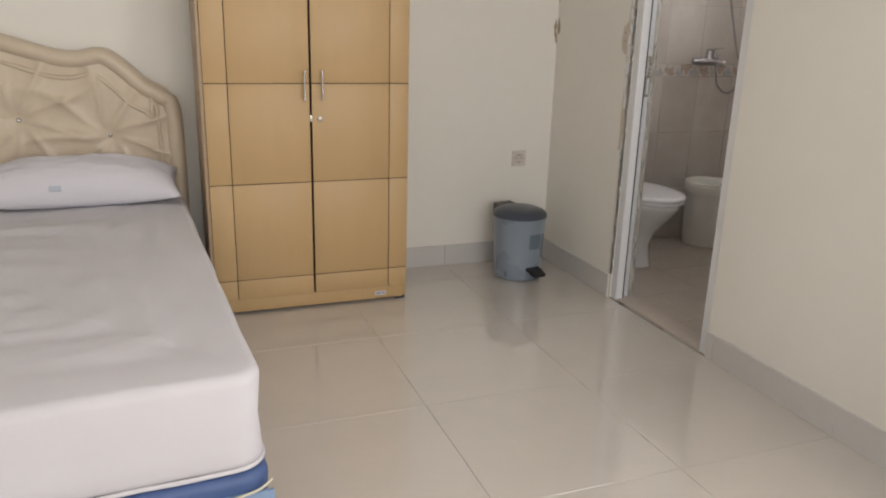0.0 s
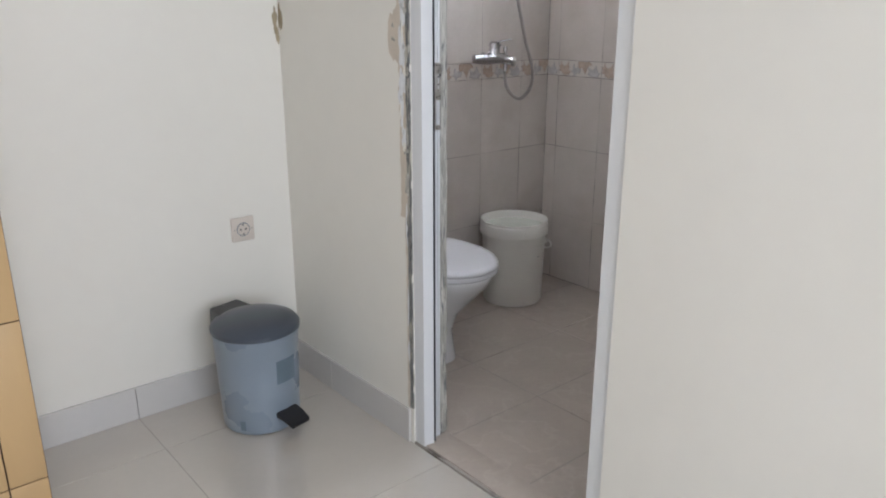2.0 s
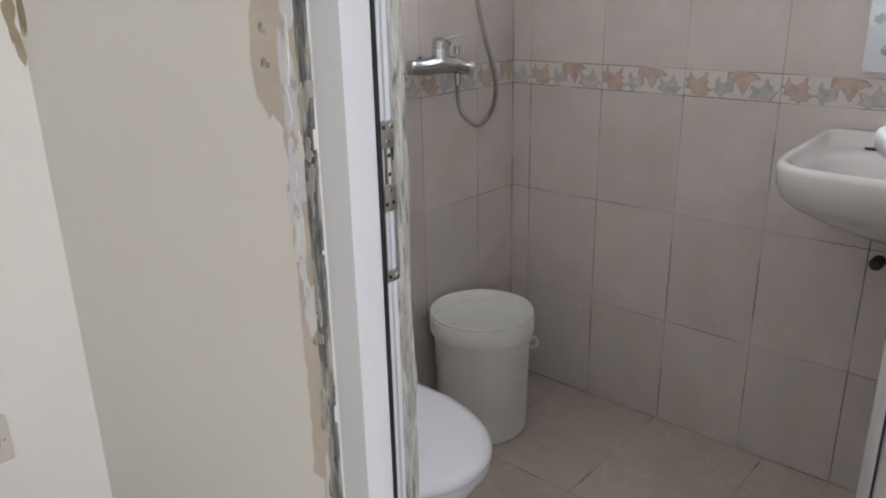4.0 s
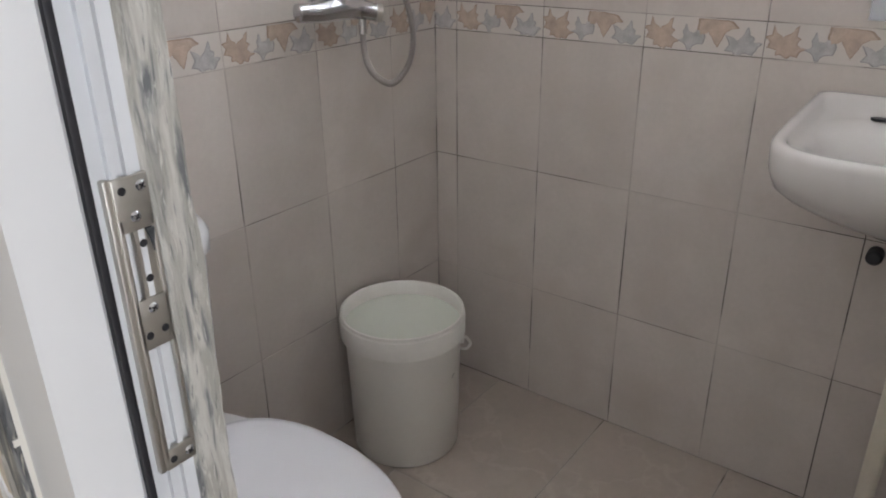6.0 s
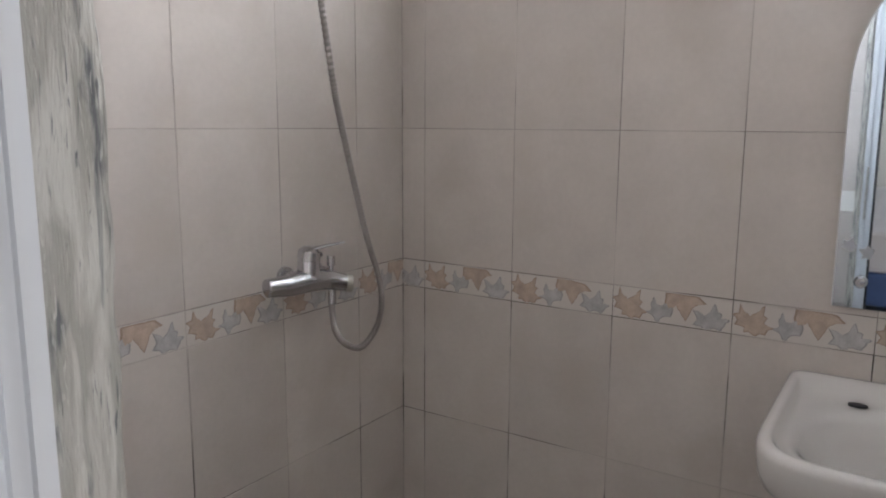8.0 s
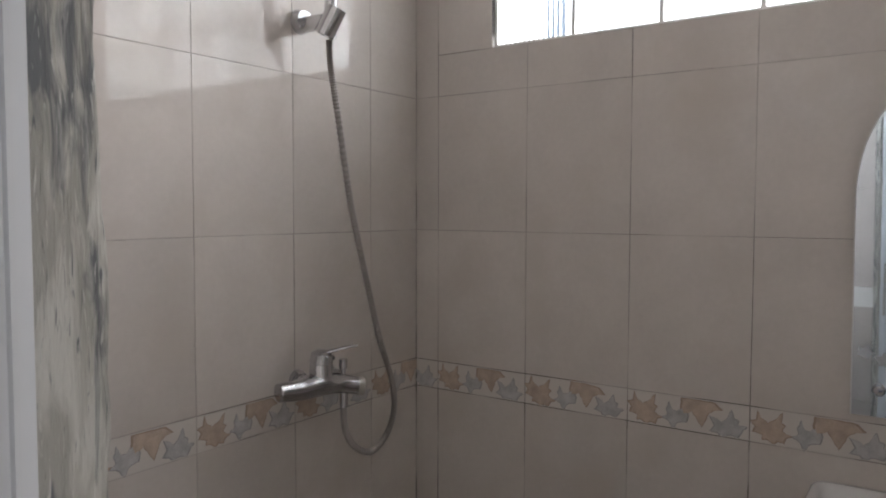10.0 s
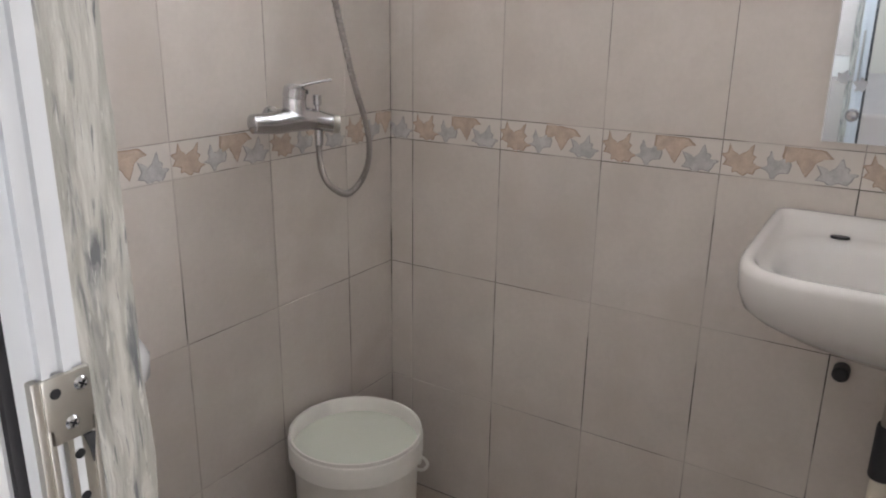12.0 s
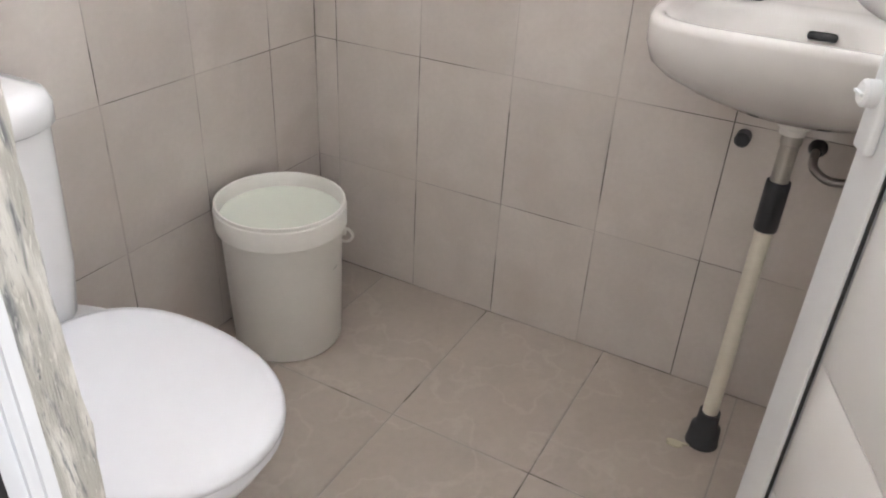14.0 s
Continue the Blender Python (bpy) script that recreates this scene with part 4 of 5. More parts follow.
part("tank", loft([rounded(-0.130, 0.130, -0.185, -0.012, 0.07, 0.384), rounded(-0.142, 0.142, -0.196, -0.010, 0.08, 0.40), rounded(-0.150, 0.150, -0.205, -0.008, 0.08, 0.50),
                   rounded(-0.158, 0.158, -0.212, -0.006, 0.08, 0.745)]), M_CERAMIC, toilet, "", 60)
part("tank_lid", loft([rounded(-0.160, 0.160, -0.214, -0.004, 0.082, 0.7455), rounded(-0.166, 0.166, -0.220, -0.002, 0.085, 0.750), rounded(-0.167, 0.167, -0.221, -0.001, 0.085, 0.780),
                       rounded(-0.160, 0.160, -0.213, -0.006, 0.08, 0.796), rounded(-0.13, 0.13, -0.185, -0.03, 0.06, 0.802)]), M_CERAMIC, toilet, "", 60)
part("flush_button", moved(lathe([(0, 0.008), (0.022, 0.007), (0.025, 0.003), (0.025, 0)], 24), pose(0, -0.10, 0.800)), M_CHROME, toilet)
for x in (-0.075, 0.075):
    part("seat_hinge", moved(lathe([(0, 0.025), (0.012, 0.025), (0.012, -0.025), (0, -0.025)], 14), pose(x, -0.212, 0.402, 0, 90)), M_SEAT, toilet)

# ---- water pail ----
pail = thing("water_pail", "white plastic paint pail full of water on the tiled floor", "pail", pose(-0.370, -0.168, 0))
part("body", lathe([(0, 0.003), (0.130, 0.003), (0.135, 0.010), (0.1435, 0.324), (0.1440, 0.3262), (0.1550, 0.3285), (0.1555, 0.372), (0.154, 0.377), (0.1508, 0.3785), (0.1508, 0.3805),
                    (0.1530, 0.3825), (0.1525, 0.388), (0.148, 0.388), (0.1455, 0.384), (0.143, 0.33), (0.130, 0.02), (0, 0.015)], 64), M_PAIL, pail)
part("water", lathe([(0, 0.352), (0.1438, 0.352), (0.142, 0.335), (0, 0.335)], 56), M_WATER, pail, "still pale green water")
part("handle_lug", moved(merged(lathe([(0, 0.016), (0.007, 0.016), (0.011, 0.013), (0.011, 0.004), (0.016, 0.002), (0.016, -0.008), (0, -0.008)], 20)), pose(0.0975, -0.0975, 0.285, 90, 0, 45)), M_PAIL, pail)
part("handle", tube(spline([(0.107, -0.107, 0.292), (0.118, -0.112, 0.284), (0.128, -0.115, 0.264), (0.122, -0.108, 0.250), (0.122, -0.086, 0.244), (0.140, -0.044, 0.236), (0.152, 0.015, 0.234)], 7), 0.0038, 10), M_PAIL, pail, "thin white plastic bail handle")
part("scuff", moved(box(-0.008, 0.008, -0.001, 0.001, -0.0025, 0.0025, 0.0008), pose(0.020, -0.1385, 0.235, 0, -20, 8)), M_DARKP, pail)

# ---- wash basin, its tap and waste ----
basin = thing("wash_basin", "ivory ceramic wall-hung wash basin", "wash basin", pose(-0.0, -1.19, 0))


def sup(ax, ay, cx, z, e, n=96, back=None):
    """A rounded ring: half sizes ax (out from the wall) and ay (along it); back sets squarer corners at the wall."""
    pts = []
    for i in range(n):
        a = 2 * math.pi * i / n
        c, s = math.cos(a), math.sin(a)
        q = e if c < 0 or back is None else back
        bow = 1.0 + (0.07 * (1 - s * s) if c < 0 else 0)
        x = cx + ax * bow * math.copysign(abs(c) ** (2 / q), c)
        pts.append((x, ay * math.copysign(abs(s) ** (2 / q), s), z + 0.05 * x * max(0.0, (z - 0.78) / 0.17)))
    return pts


part("bowl", loft([sup(0.045, 0.05, -0.19, 0.764, 2), sup(0.105, 0.128, -0.18, 0.776, 2.4), sup(0.155, 0.196, -0.170, 0.802, 3.0, back=5), sup(0.180, 0.230, -0.186, 0.836, 4.0, back=10), sup(0.193, 0.2445, -0.197, 0.864, 5.0, back=20),
                   sup(0.199, 0.250, -0.202, 0.900, 6, back=24), sup(0.201, 0.2515, -0.204, 0.938, 6, back=24), sup(0.199, 0.2495, -0.203, 0.948, 6, back=24), sup(0.194, 0.245, -0.202, 0.953, 6, back=24), sup(0.184, 0.236, -0.202, 0.953, 6, back=24),
                   sup(0.177, 0.230, -0.203, 0.947, 6, back=20), sup(0.166, 0.223, -0.208, 0.930, 5, back=12), sup(0.150, 0.214, -0.220, 0.926, 3.6, back=4.5), sup(0.134, 0.206, -0.234, 0.922, 3.0),
                   sup(0.127, 0.197, -0.235, 0.910, 2.8), sup(0.114, 0.176, -0.232, 0.878, 2.5), sup(0.093, 0.138, -0.226, 0.836, 2.3), sup(0.05, 0.07, -0.21, 0.807, 2), sup(0.012, 0.012, -0.205, 0.802, 2)]),
     M_BASIN, basin, "", 60)
part("overflow_slot", moved(box(-0.003, 0.003, -0.025, 0.025, -0.0075, 0.0075, 0.006), pose(-0.121, -0.003, 0.886, 0, 14)), M_DARKP, basin, "dark overflow slot")
part("fixing_hole", moved(lathe([(0, 0.002), (0.016, 0.002), (0.016, -0.002)], 20, 0.6, 1.0), pose(-0.078, 0.128, 0.9255)), M_DARKP, basin)
part("waste_nut", moved(lathe([(0.0, 0.0), (0.024, 0.0), (0.030, -0.008), (0.028, -0.016), (0.022, -0.020), (0.022, -0.030), (0, -0.030)], 30), pose(-0.198, -0.003, 0.763)), M_PAIL, basin)
tap = thing("basin_tap", "small chrome basin tap", "tap", pose(-0.060, -1.345, 0.950))
part("tap_body", lathe([(0, 0.050), (0.012, 0.050), (0.018, 0.044), (0.019, 0.0), (0.024, -0.016), (0.024, -0.025), (0, -0.025)], 26), M_CHROME, tap)
part("spout", tube([(0, 0, 0.010), (-0.020, 0.040, 0.022), (-0.046, 0.090, 0.036)], [0.0085, 0.0085, 0.008], 14), M_CHROME, tap)
part("aerator", moved(lathe([(0, 0.010), (0.008, 0.010), (0.0105, 0.007), (0.0105, -0.010), (0.008, -0.012), (0, -0.012)], 8), pose(-0.050, 0.096, 0.033, 18, 10)), M_CHROME, tap, "six-sided spout nut")
part("tap_handle", merged(tube([(0, 0, 0.048), (0, 0, 0.062)], 0.008, 12), tube([(0.0, -0.03, 0.064), (0.0, 0.03, 0.064)], 0.006, 12)), M_CHROME, tap)
waste = thing("waste_pipe", "grey steel and ivory waste pipe running to the floor", "pipe", pose(-0.196, -1.195, 0))
part("steel_tail", lathe([(0, 0.738), (0.0185, 0.738), (0.0185, 0.715), (0.0163, 0.713), (0.0163, 0.60), (0, 0.60)], 26), M_STEEL, waste)
part("rubber_sleeve", lathe([(0, 0.642), (0.0205, 0.642), (0.0218, 0.638), (0.0218, 0.546), (0.0205, 0.542), (0, 0.542)], 26), M_DARKP, waste, "dark rubber sleeve")
part("pipe", lathe([(0, 0.56), (0.0165, 0.56), (0.0165, 0.06), (0, 0.06)], 26), M_PVC, waste)
part("rubber_boot", lathe([(0, 0.088), (0.0225, 0.088), (0.024, 0.055), (0.032, 0.045), (0.034, 0.012), (0.036, 0.0), (0, 0.0)], 26), M_DARKP, waste, "dark rubber floor boot")
tagged(part("mortar_chip", extruded([(a, b) for a, b in blob(random.Random(8), 0.016, 0.055, 18, 0.5)], "z", 0, 0.004), M_GOLD, at=pose(-0.236, -1.148, 0.0, 0, 0, 20)),
              "pale chip of broken mortar on the tiled floor", "mortar")
valve = thing("pipe_plug", "black rubber plug in the wall tiles", "plug", pose(0.0, -1.10, 0.643))
part("plug", moved(lathe([(0, 0.036), (0.011, 0.035), (0.0155, 0.030), (0.0155, 0.0), (0, 0.0)], 24), pose(0, 0, 0, 0, -90)), M_DARKP, valve)
hose2 = thing("supply_hose", "braided steel supply hose under the basin", "hose", pose(0, -1.24, 0.64))
part("hose", tube(spline([(-0.006, 0, 0.01), (-0.05, 0.002, 0.008), (-0.078, -0.006, -0.008), (-0.082, -0.045, -0.022), (-0.078, -0.10, 0.0), (-0.07, -0.14, 0.08), (-0.065, -0.10, 0.20)], 8), 0.0085, 12), M_HOSE, hose2)
part("valve_body", moved(lathe([(0, 0.03), (0.010, 0.03), (0.013, 0.02), (0.018, 0.004), (0.018, 0), (0, 0)], 22), pose(0, 0, 0.01, 0, -90)), M_DARKP, hose2)

# ---- mirror ----
mirror = thing("wall_mirror", "frameless arched wall mirror with etched leaves", "mirror", pose(-0.0045, -1.20, 1.086, 0, -2.6, -1.2))
arch = [(0.20, 0.0)]
for k in range(25):
    a = radians(180 * k / 24)
    arch.append((0.20 * math.copysign(abs(math.cos(a)) ** 0.85, math.cos(a)), 0.385 + 0.235 * math.sin(a) ** 0.9))
arch.append((-0.20, 0.0))
part("glass", extruded(arch, "x", -0.0060, -0.0012), M_MIRROR, mirror)
part("bevel_edge", extruded([(a * 1.012, b * 1.006 - 0.001) for a, b in arch], "x", -0.0038, -0.0008), M_CERAMIC, mirror, "pale ground edge")
for y, z in ((0.157, 0.05), (-0.157, 0.05)):
    part("mirror_clip", moved(lathe([(0, 0.010), (0.008, 0.009), (0.0115, 0.004), (0.0115, 0)], 18), pose(-0.006, y, z, 0, -90)), M_CHROME, mirror)


# ---- shower mixer, hose and hand shower ----
def leaf_outline(s):
    lobes = ((-90, 0.62), (-64, 0.66), (-34, 0.92), (-14, 0.66), (2, 0.80), (24, 1.06), (44, 0.58), (64, 0.74), (90, 1.14), (114, 0.76), (137, 0.60), (155, 1.06), (174, 0.80), (192, 0.64), (214, 0.90), (243, 0.68))
    return [(s * 0.55 * r * math.cos(radians(a)), s * 0.55 * r * math.sin(radians(a))) for a, r in lobes]


for y, z, s, a in ((0.180, 0.115, 0.026, 20), (0.150, 0.104, 0.026, -70)):
    part("etched_leaf", moved(extruded(leaf_outline(s), "x", -0.0064, -0.0058), pose(0, y, z, a)), M_ETCH, mirror)
mixer = thing("shower_mixer", "chrome wall-mounted shower mixer", "mixer tap", pose(-0.42, 0, 1.092))
for x in (-0.004, 0.085):
    part("wall_flange", moved(lathe([(0, 0.045), (0.012, 0.045), (0.014, 0.012), (0.022, 0.008), (0.023, 0), (0, 0)], 28), pose(x, 0, 0.0, 90)), M_CHROME, mixer)
body = spline([(-0.110, -0.056, 0.000), (-0.100, -0.058, 0.000), (-0.055, -0.064, -0.002), (-0.004, -0.072, 0.002), (0.034, -0.083, -0.002), (0.062, -0.098, -0.010), (0.078, -0.108, -0.014)], 7)
part("body", tube(body, [0.010 + 0.0085 * min(1, i / 4) + 0.0075 * math.exp(-((i - 21) / 9) ** 2) for i in range(len(body))], 22), M_CHROME, mixer)
part("outlet_ring", moved(lathe([(0, 0.006), (0.015, 0.006), (0.0195, 0.004), (0.0195, -0.010), (0, -0.010)], 24), pose(0.080, -0.109, -0.0145, 96, 0, 58)), M_STEEL, mixer, "duller ring at the outlet")
part("cartridge", moved(lathe([(0, 0.042), (0.020, 0.042), (0.0235, 0.036), (0.0245, 0.0), (0, 0)], 28), pose(-0.004, -0.072, 0.006)), M_CHROME, mixer)
part("lever", merged(moved(lathe([(0, 0.026), (0.014, 0.025), (0.0235, 0.018), (0.0245, 0.0), (0, 0)], 28), pose(-0.004, -0.072, 0.046, 8, 6)),
                     tube(spline([(-0.002, -0.078, 0.066), (0.022, -0.10, 0.074), (0.050, -0.125, 0.080)], 6), [0.010, 0.010, 0.009, 0.009, 0.008, 0.008, 0.007, 0.007, 0.006, 0.006, 0.006, 0.006, 0.005], 12, 0.45)), M_CHROME, mixer)
part("red_blue_mark", moved(lathe([(0, 0.002), (0.005, 0.002), (0.005, 0)], 12), pose(0.012, -0.092, 0.056, 80, 0, 30)), M_BLACK, mixer)
part("diverter", moved(lathe([(0, 0.050), (0.009, 0.050), (0.009, 0.030), (0.005, 0.028), (0.005, 0)], 16), pose(0.044, -0.090, -0.002)), M_CHROME, mixer)
part("hose_outlet", moved(lathe([(0, 0.02), (0.009, 0.02), (0.009, -0.026), (0, -0.026)], 16), pose(0.048, -0.088, -0.030)), M_CHROME, mixer)

shower = thing("hand_shower", "chrome hand shower on its bracket with a ribbed steel hose", "shower", pose(-0.408, 0, 1.838))
part("bracket", merged(moved(lathe([(0, 0.02), (0.022, 0.018), (0.026, 0.0), (0, 0)], 24), pose(0, 0, 0.01, 90)), moved(box(-0.012, 0.012, -0.075, -0.012, -0.012, 0.016, 0.004), pose(0, 0, 0.0))), M_CHROME, shower)
part("holder", moved(lathe([(0.016, 0.03), (0.021, 0.03), (0.021, -0.03), (0.014, -0.03), (0.014, 0.0)], 24), pose(0.004, -0.085, 0.0, 24, 14)), M_CHROME, shower)
part("handset", merged(tube(spline([(0.006, -0.082, -0.03), (0.0, -0.092, 0.05), (-0.008, -0.115, 0.15), (-0.012, -0.14, 0.20)], 6), 0.0125, 16),
                       moved(lathe([(0, 0.02), (0.035, 0.018), (0.042, 0.004), (0.040, 0.0), (0, 0.0)], 30), pose(-0.012, -0.15, 0.205, 125))), M_CHROME, shower)
path = spline([(0.006, -0.080, -0.035), (0.020, -0.070, -0.085), (0.047, -0.062, -0.17), (0.085, -0.060, -0.345), (0.105, -0.060, -0.42), (0.150, -0.060, -0.565), (0.186, -0.062, -0.68), (0.230, -0.064, -0.79),
               (0.232, -0.066, -0.858), (0.200, -0.07, -0.905), (0.138, -0.076, -0.928), (0.073, -0.082, -0.896), (0.042, -0.086, -0.85), (0.034, -0.088, -0.79)], 30)
part("hose", tube(path, [0.0068 + 0.0009 * (1 if i % 2 else -1) for i in range(len(path))], 10), M_HOSE, shower, "ribbed steel shower hose", 20)

# ---- tiles, skirting and border ----
def face_far(u, v):
    return Matrix(((0, 0, -1, 0.008), (-1, 0, 0, u), (0, 1, 0, v), (0, 0, 0, 1)))


def face_shower(u, v):
    return Matrix(((1, 0, 0, u), (0, 0, -1, 0.008), (0, 1, 0, v), (0, 0, 0, 1)))


def face_bath_south(u, v):
    return Matrix(((-1, 0, 0, u), (0, 0, 1, BATH_S - 0.008), (0, 1, 0, v), (0, 0, 0, 1)))


def face_bath_west(u, v):
    return Matrix(((0, 0, 1, BATH_X - 0.008), (1, 0, 0, u), (0, 1, 0, v), (0, 0, 0, 1)))


TILE_ROWS = [(0, 0.333), (0.333, 0.667), (0.667, 1.0), (1.071, 1.404), (1.404, 1.738), (1.738, 2.071), (2.071, 2.45)]
J = 0.0012


def columns(first, pitch, end):
    out, a = [0.0, first], first
    while a - pitch > end + 0.01:
        a -= pitch
        out.append(a)
    return out + [end]


def tiled(wall, cols, put, hole=None):
    spans, border = [], []
    for a, b in zip(cols, cols[1:]):
        for z0, z1 in TILE_ROWS:
            boxes = [(b, a, z0, z1)]
            if hole:
                ha, hb, h0, h1 = hole     # ha > hb
                cut = []
                for (q0, q1, r0, r1) in boxes:
                    if q1 <= hb or q0 >= ha or r1 <= h0 or r0 >= h1:
                        cut.append((q0, q1, r0, r1))
                        continue
                    if r0 < h0:
                        cut.append((q0, q1, r0, h0 - 0.0005))
                    if r1 > h1:
                        cut.append((q0, q1, h1 + 0.0005, r1))
                    m0, m1 = max(r0, h0), min(r1, h1)
                    if q1 > ha:
                        cut.append((ha + 0.001, q1, m0, m1))
                    if q0 < hb:
                        cut.append((q0, hb - 0.001, m0, m1))
                boxes = cut
            for q0, q1, r0, r1 in boxes:
                j = J if z0 < 1.0 else J * 0.45
                spans.append((q0 + j, q1 - j, r0 + j * 0.7, r1 - j * 0.7, put))
        border.append((b + J * 0.6, a - J * 0.6, 1.0 + J, 1.071 - J, put))
    if hole and hole[2] < 1.0:
        border = [s for s in border if s[1] <= hole[1] or s[0] >= hole[0]]
    pieces("tile", wall, M_TILE, spans, 0.008)
    out = pieces("border_tile", wall, M_BORDER, border, 0.0078)
    return list(zip(out, border))


# four printed leaves a border tile: outlines of unit size, colours, place from the tile's edge, lift and size
LEAF_KINDS = (
    (((-0.36, 0.54), (-0.24, 0.26), (-0.06, 0.12), (0.12, 0.24), (0.38, 0.50), (0.34, 0.17), (0.47, 0.10), (0.36, -0.06), (0.46, -0.16), (0.66, -0.20), (0.46, -0.30), (0.40, -0.47), (0.22, -0.42), (0.08, -0.54), (-0.10, -0.40), (-0.24, -0.43),
       (-0.22, -0.27), (-0.54, -0.20), (-0.44, -0.03), (-0.60, 0.13), (-0.40, 0.21)), True, 0.037, -0.001, 0.065),
    (((-0.21, 0.50), (-0.05, 0.18), (0.12, 0.20), (0.42, 0.42), (0.54, 0.05), (0.45, -0.22), (0.15, -0.26), (-0.05, -0.52), (-0.20, -0.28), (-0.52, -0.14), (-0.28, 0.0), (-0.32, 0.25)), False, 0.102, -0.007, 0.056),
    (((-0.68, 0.44), (0.0, 0.42), (0.50, 0.38), (0.74, 0.16), (0.48, 0.12), (0.30, 0.0), (0.20, -0.22), (0.02, -0.54), (-0.14, -0.28), (-0.30, 0.0), (-0.46, -0.10), (-0.64, -0.15), (-0.72, 0.12)), True, 0.156, 0.008, 0.060),
    (((0.20, 0.50), (0.27, 0.20), (0.40, 0.14), (0.38, -0.02), (0.66, -0.06), (0.50, -0.24), (0.36, -0.45), (0.12, -0.38), (-0.15, -0.47), (-0.30, -0.34), (-0.58, -0.28), (-0.42, -0.08), (-0.56, 0.26), (-0.30, 0.16), (-0.16, 0.04), (0.02, 0.20)), False, 0.207, -0.008, 0.058))


def printed_leaf(outline, brown, seed):
    """A thin glazed print with a nibbled edge that is darker than its middle."""
    r = random.Random(seed)
    pts = []
    for (a, b), (c, d) in zip(outline, outline[1:] + outline[:1]):
        for k in range(3):
            t = k / 3
            w = 0.0 if k == 0 else 0.022
            pts.append((a + (c - a) * t + r.uniform(-w, w), b + (d - b) * t + r.uniform(-w, w)))
    cx, cy = sum(p[0] for p in pts) / len(pts), sum(p[1] for p in pts) / len(pts)
    bm = merged(extruded(pts, "z", 0, 0.0004), extruded([(cx + (x - cx) * 0.90, cy + (y - cy) * 0.90) for x, y in pts], "z", 0, 0.0007))
    for f in bm.faces:
        f.material_index = 1 if f.calc_center_median().z > 0.0006 else 0
    me = mesh_of(bm, "leaf", False)
    for m in ((M_LEAF_BD, M_LEAF_B) if brown else (M_LEAF_GD, M_LEAF_G)):
        me.materials.append(m)
    return me


LEAVES = [(printed_leaf(o, brown, 30 + k), x, y, size) for k, (o, brown, x, y, size) in enumerate(LEAF_KINDS)]
RIM = {}


def decorate(made, narrow_start):
    """Lays the leaf print on each border tile; the corner tile's print runs on round the corner."""
    r = random.Random(11)
    for k, (ob, (u0, u1, v0, v1, put)) in enumerate(made):
        w = u1 - u0
        for layer, (me, x, y, size) in enumerate(LEAVES):
            x -= narrow_start if k == 0 else 0.0
            if x < 0.018 or x > w - 0.014:
                continue
            m = Matrix.LocRotScale((x - w / 2, y, 0.0076 + 0.00013 * layer), Euler((0, 0, radians(r.uniform(-5, 5)))), (size * r.uniform(0.95, 1.05), size * r.uniform(0.95, 1.05), 1))
            part("leaf", me, None, ob, at=m)
        for y, h in ((0.0335, 0.0014), (-0.0335, 0.0014)):
            key = round(w, 4), h
            if key not in RIM:
                RIM[key] = mesh_of(box(-w / 2 + 0.001, w / 2 - 0.001, -h / 2, h / 2, 0, 0.0012 if h > 0.001 else 0.0005), "rim", False)
                RIM[key].materials.append(M_BORDER)
            part("rim", RIM[key], None, ob, at=pose(0, y, 0.0074))


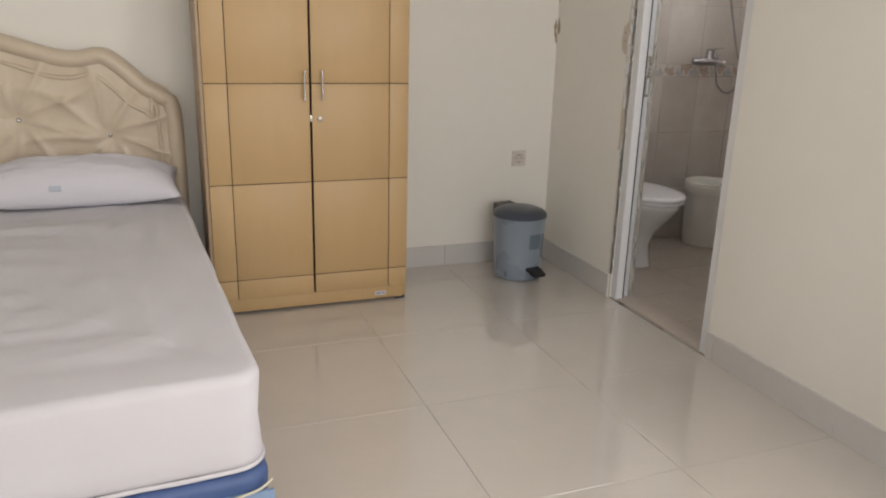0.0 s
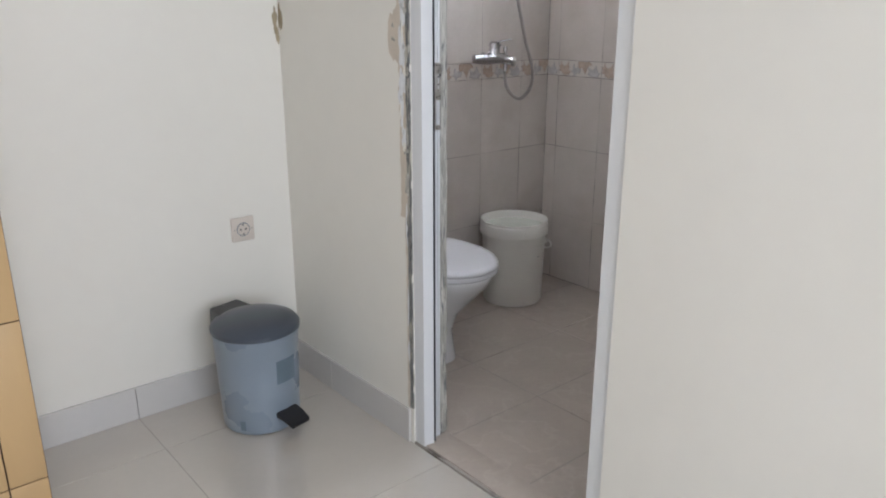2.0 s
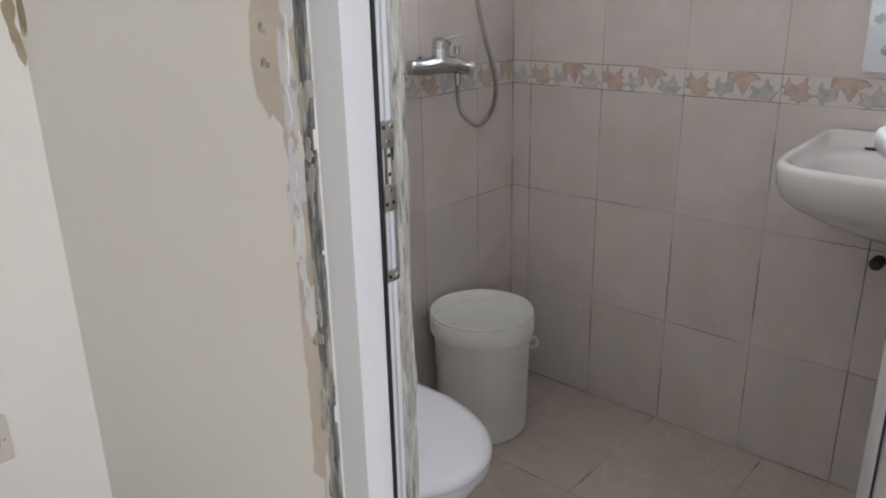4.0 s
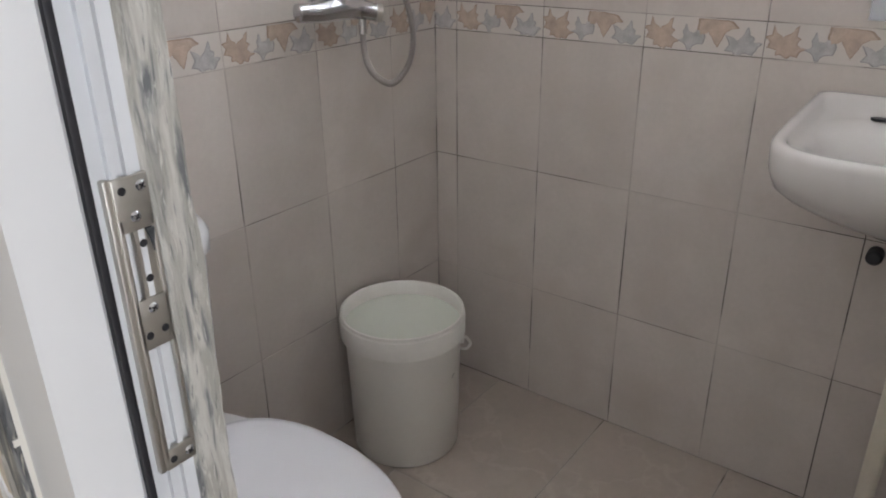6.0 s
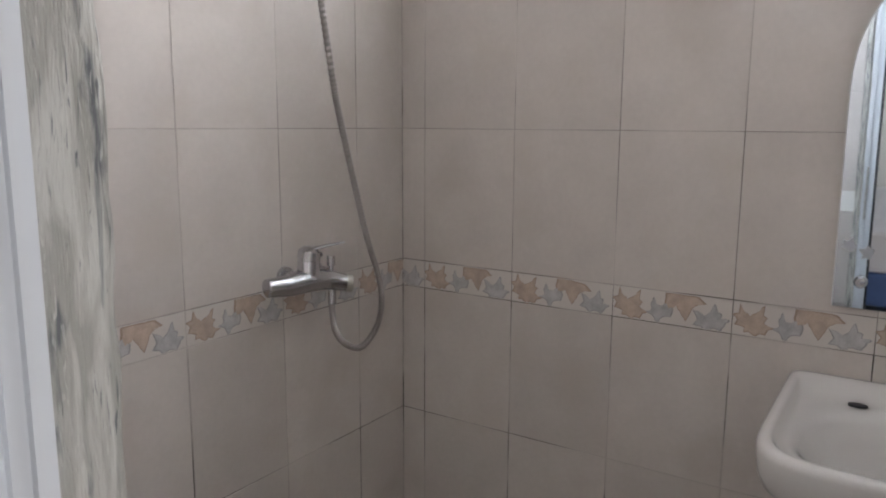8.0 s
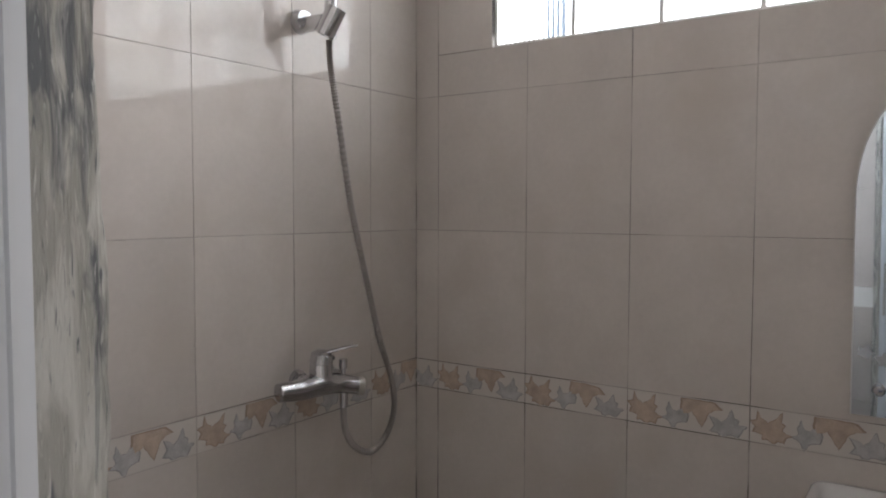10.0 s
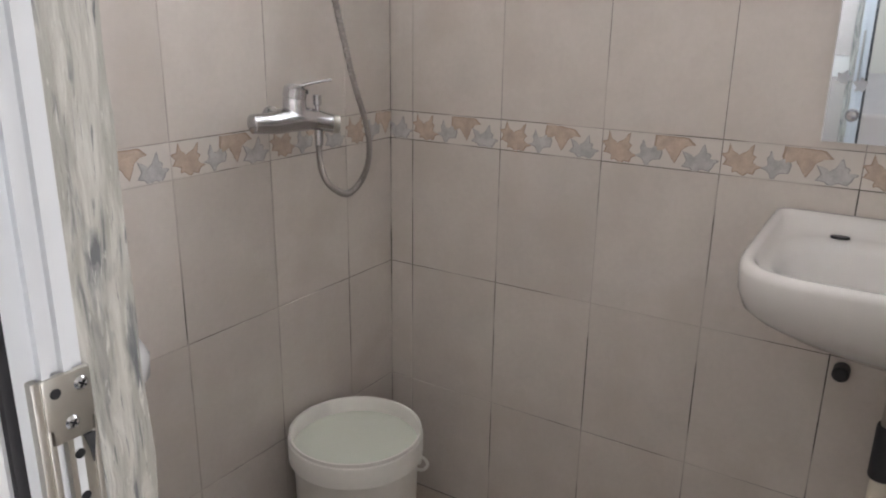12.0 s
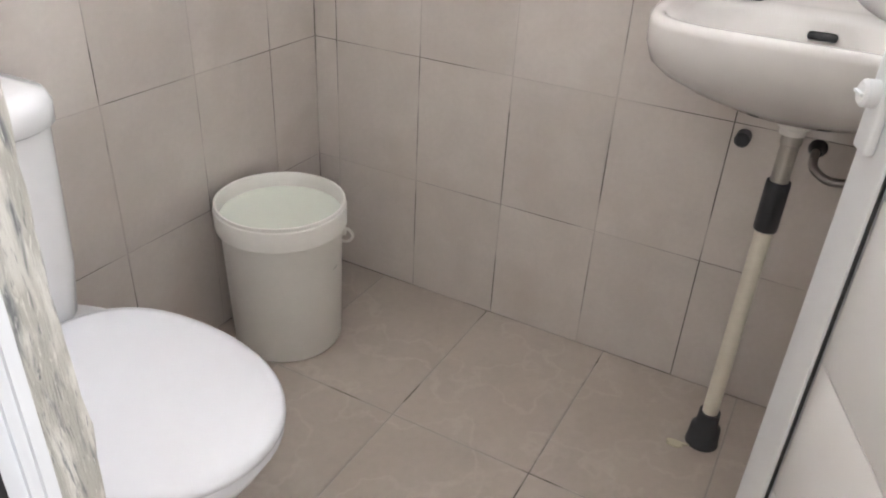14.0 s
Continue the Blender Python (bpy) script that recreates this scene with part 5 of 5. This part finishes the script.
decorate(tiled(wall_far, columns(-0.069, 0.2515, BATH_S), face_far, (BLK_A, BLK_B, BLK_Z0, BLK_Z1)), 0.179)
decorate(tiled(wall_shower, columns(-0.179, 0.2495, BATH_X), face_shower), 0.0)
tiled(wall_bath_s, columns(-0.12, 0.25, BATH_X), face_bath_south)
tiled(wall_door, columns(-0.20, 0.25, BATH_S), face_bath_west, (OPEN_A, OPEN_B, -0.01, 2.06))

spans = []
xs = [0.0, -0.488, -0.976, BATH_X]
ys = [0.0, -0.224, -0.562, -0.900, -1.238, -1.576, BATH_S]
for a, b in zip(xs, xs[1:]):
    for c, d in zip(ys, ys[1:]):
        spans.append((b + 0.0014, a - 0.0014, d + 0.0014, c - 0.0014, lambda u, v: pose(u, v, -0.008)))
pieces("floor_tile", bath_floor, M_BFLOOR, spans, 0.008, 0.0015)

spans = []
xs = [DOOR_X - 0.001, -2.095, -2.705, -3.315, -3.925, -4.535, -5.145, WEST_X]
ys = [BACK_Y, -0.385, -0.995, -1.613, -2.213, -2.815, -3.42, -4.02, -4.62, SOUTH_Y]
for a, b in zip(xs, xs[1:]):
    for c, d in zip(ys, ys[1:]):
        spans.append((b + 0.0010, a - 0.0010, d + 0.0010, c - 0.0010, lambda u, v: pose(u, v, FLOOR_Z - 0.008)))
pieces("floor_tile", floor, M_FLOOR, spans, 0.008, 0.0008)

base = thing("baseboard", "pale grey porcelain tile skirting", "baseboard", kind="structure")
spans = []
xs = [DOOR_X - 0.009, -2.095, -2.705, -3.315, -3.925, -4.535, -5.145, WEST_X]
for a, b in zip(xs, xs[1:]):
    spans.append((b + 0.0008, a - 0.0008, FLOOR_Z, 0.108, lambda u, v: Matrix(((1, 0, 0, u), (0, 0, -1, BACK_Y + 0.001), (0, 1, 0, v), (0, 0, 0, 1)))))
for ylist in ([BACK_Y - 0.0005, -0.385, -0.838], [-1.572, -1.613, -2.213, -2.815, -3.42, -4.02, -4.62, SOUTH_Y]):
    for c, d in zip(ylist, ylist[1:]):
        spans.append((d + 0.0008, c - 0.0008, FLOOR_Z, 0.108, lambda u, v: Matrix(((0, 0, -1, DOOR_X + 0.001), (-1, 0, 0, u), (0, 1, 0, v), (0, 0, 0, 1)))))
pieces("skirting_tile", base, M_BASE, spans, 0.010, 0.0012)
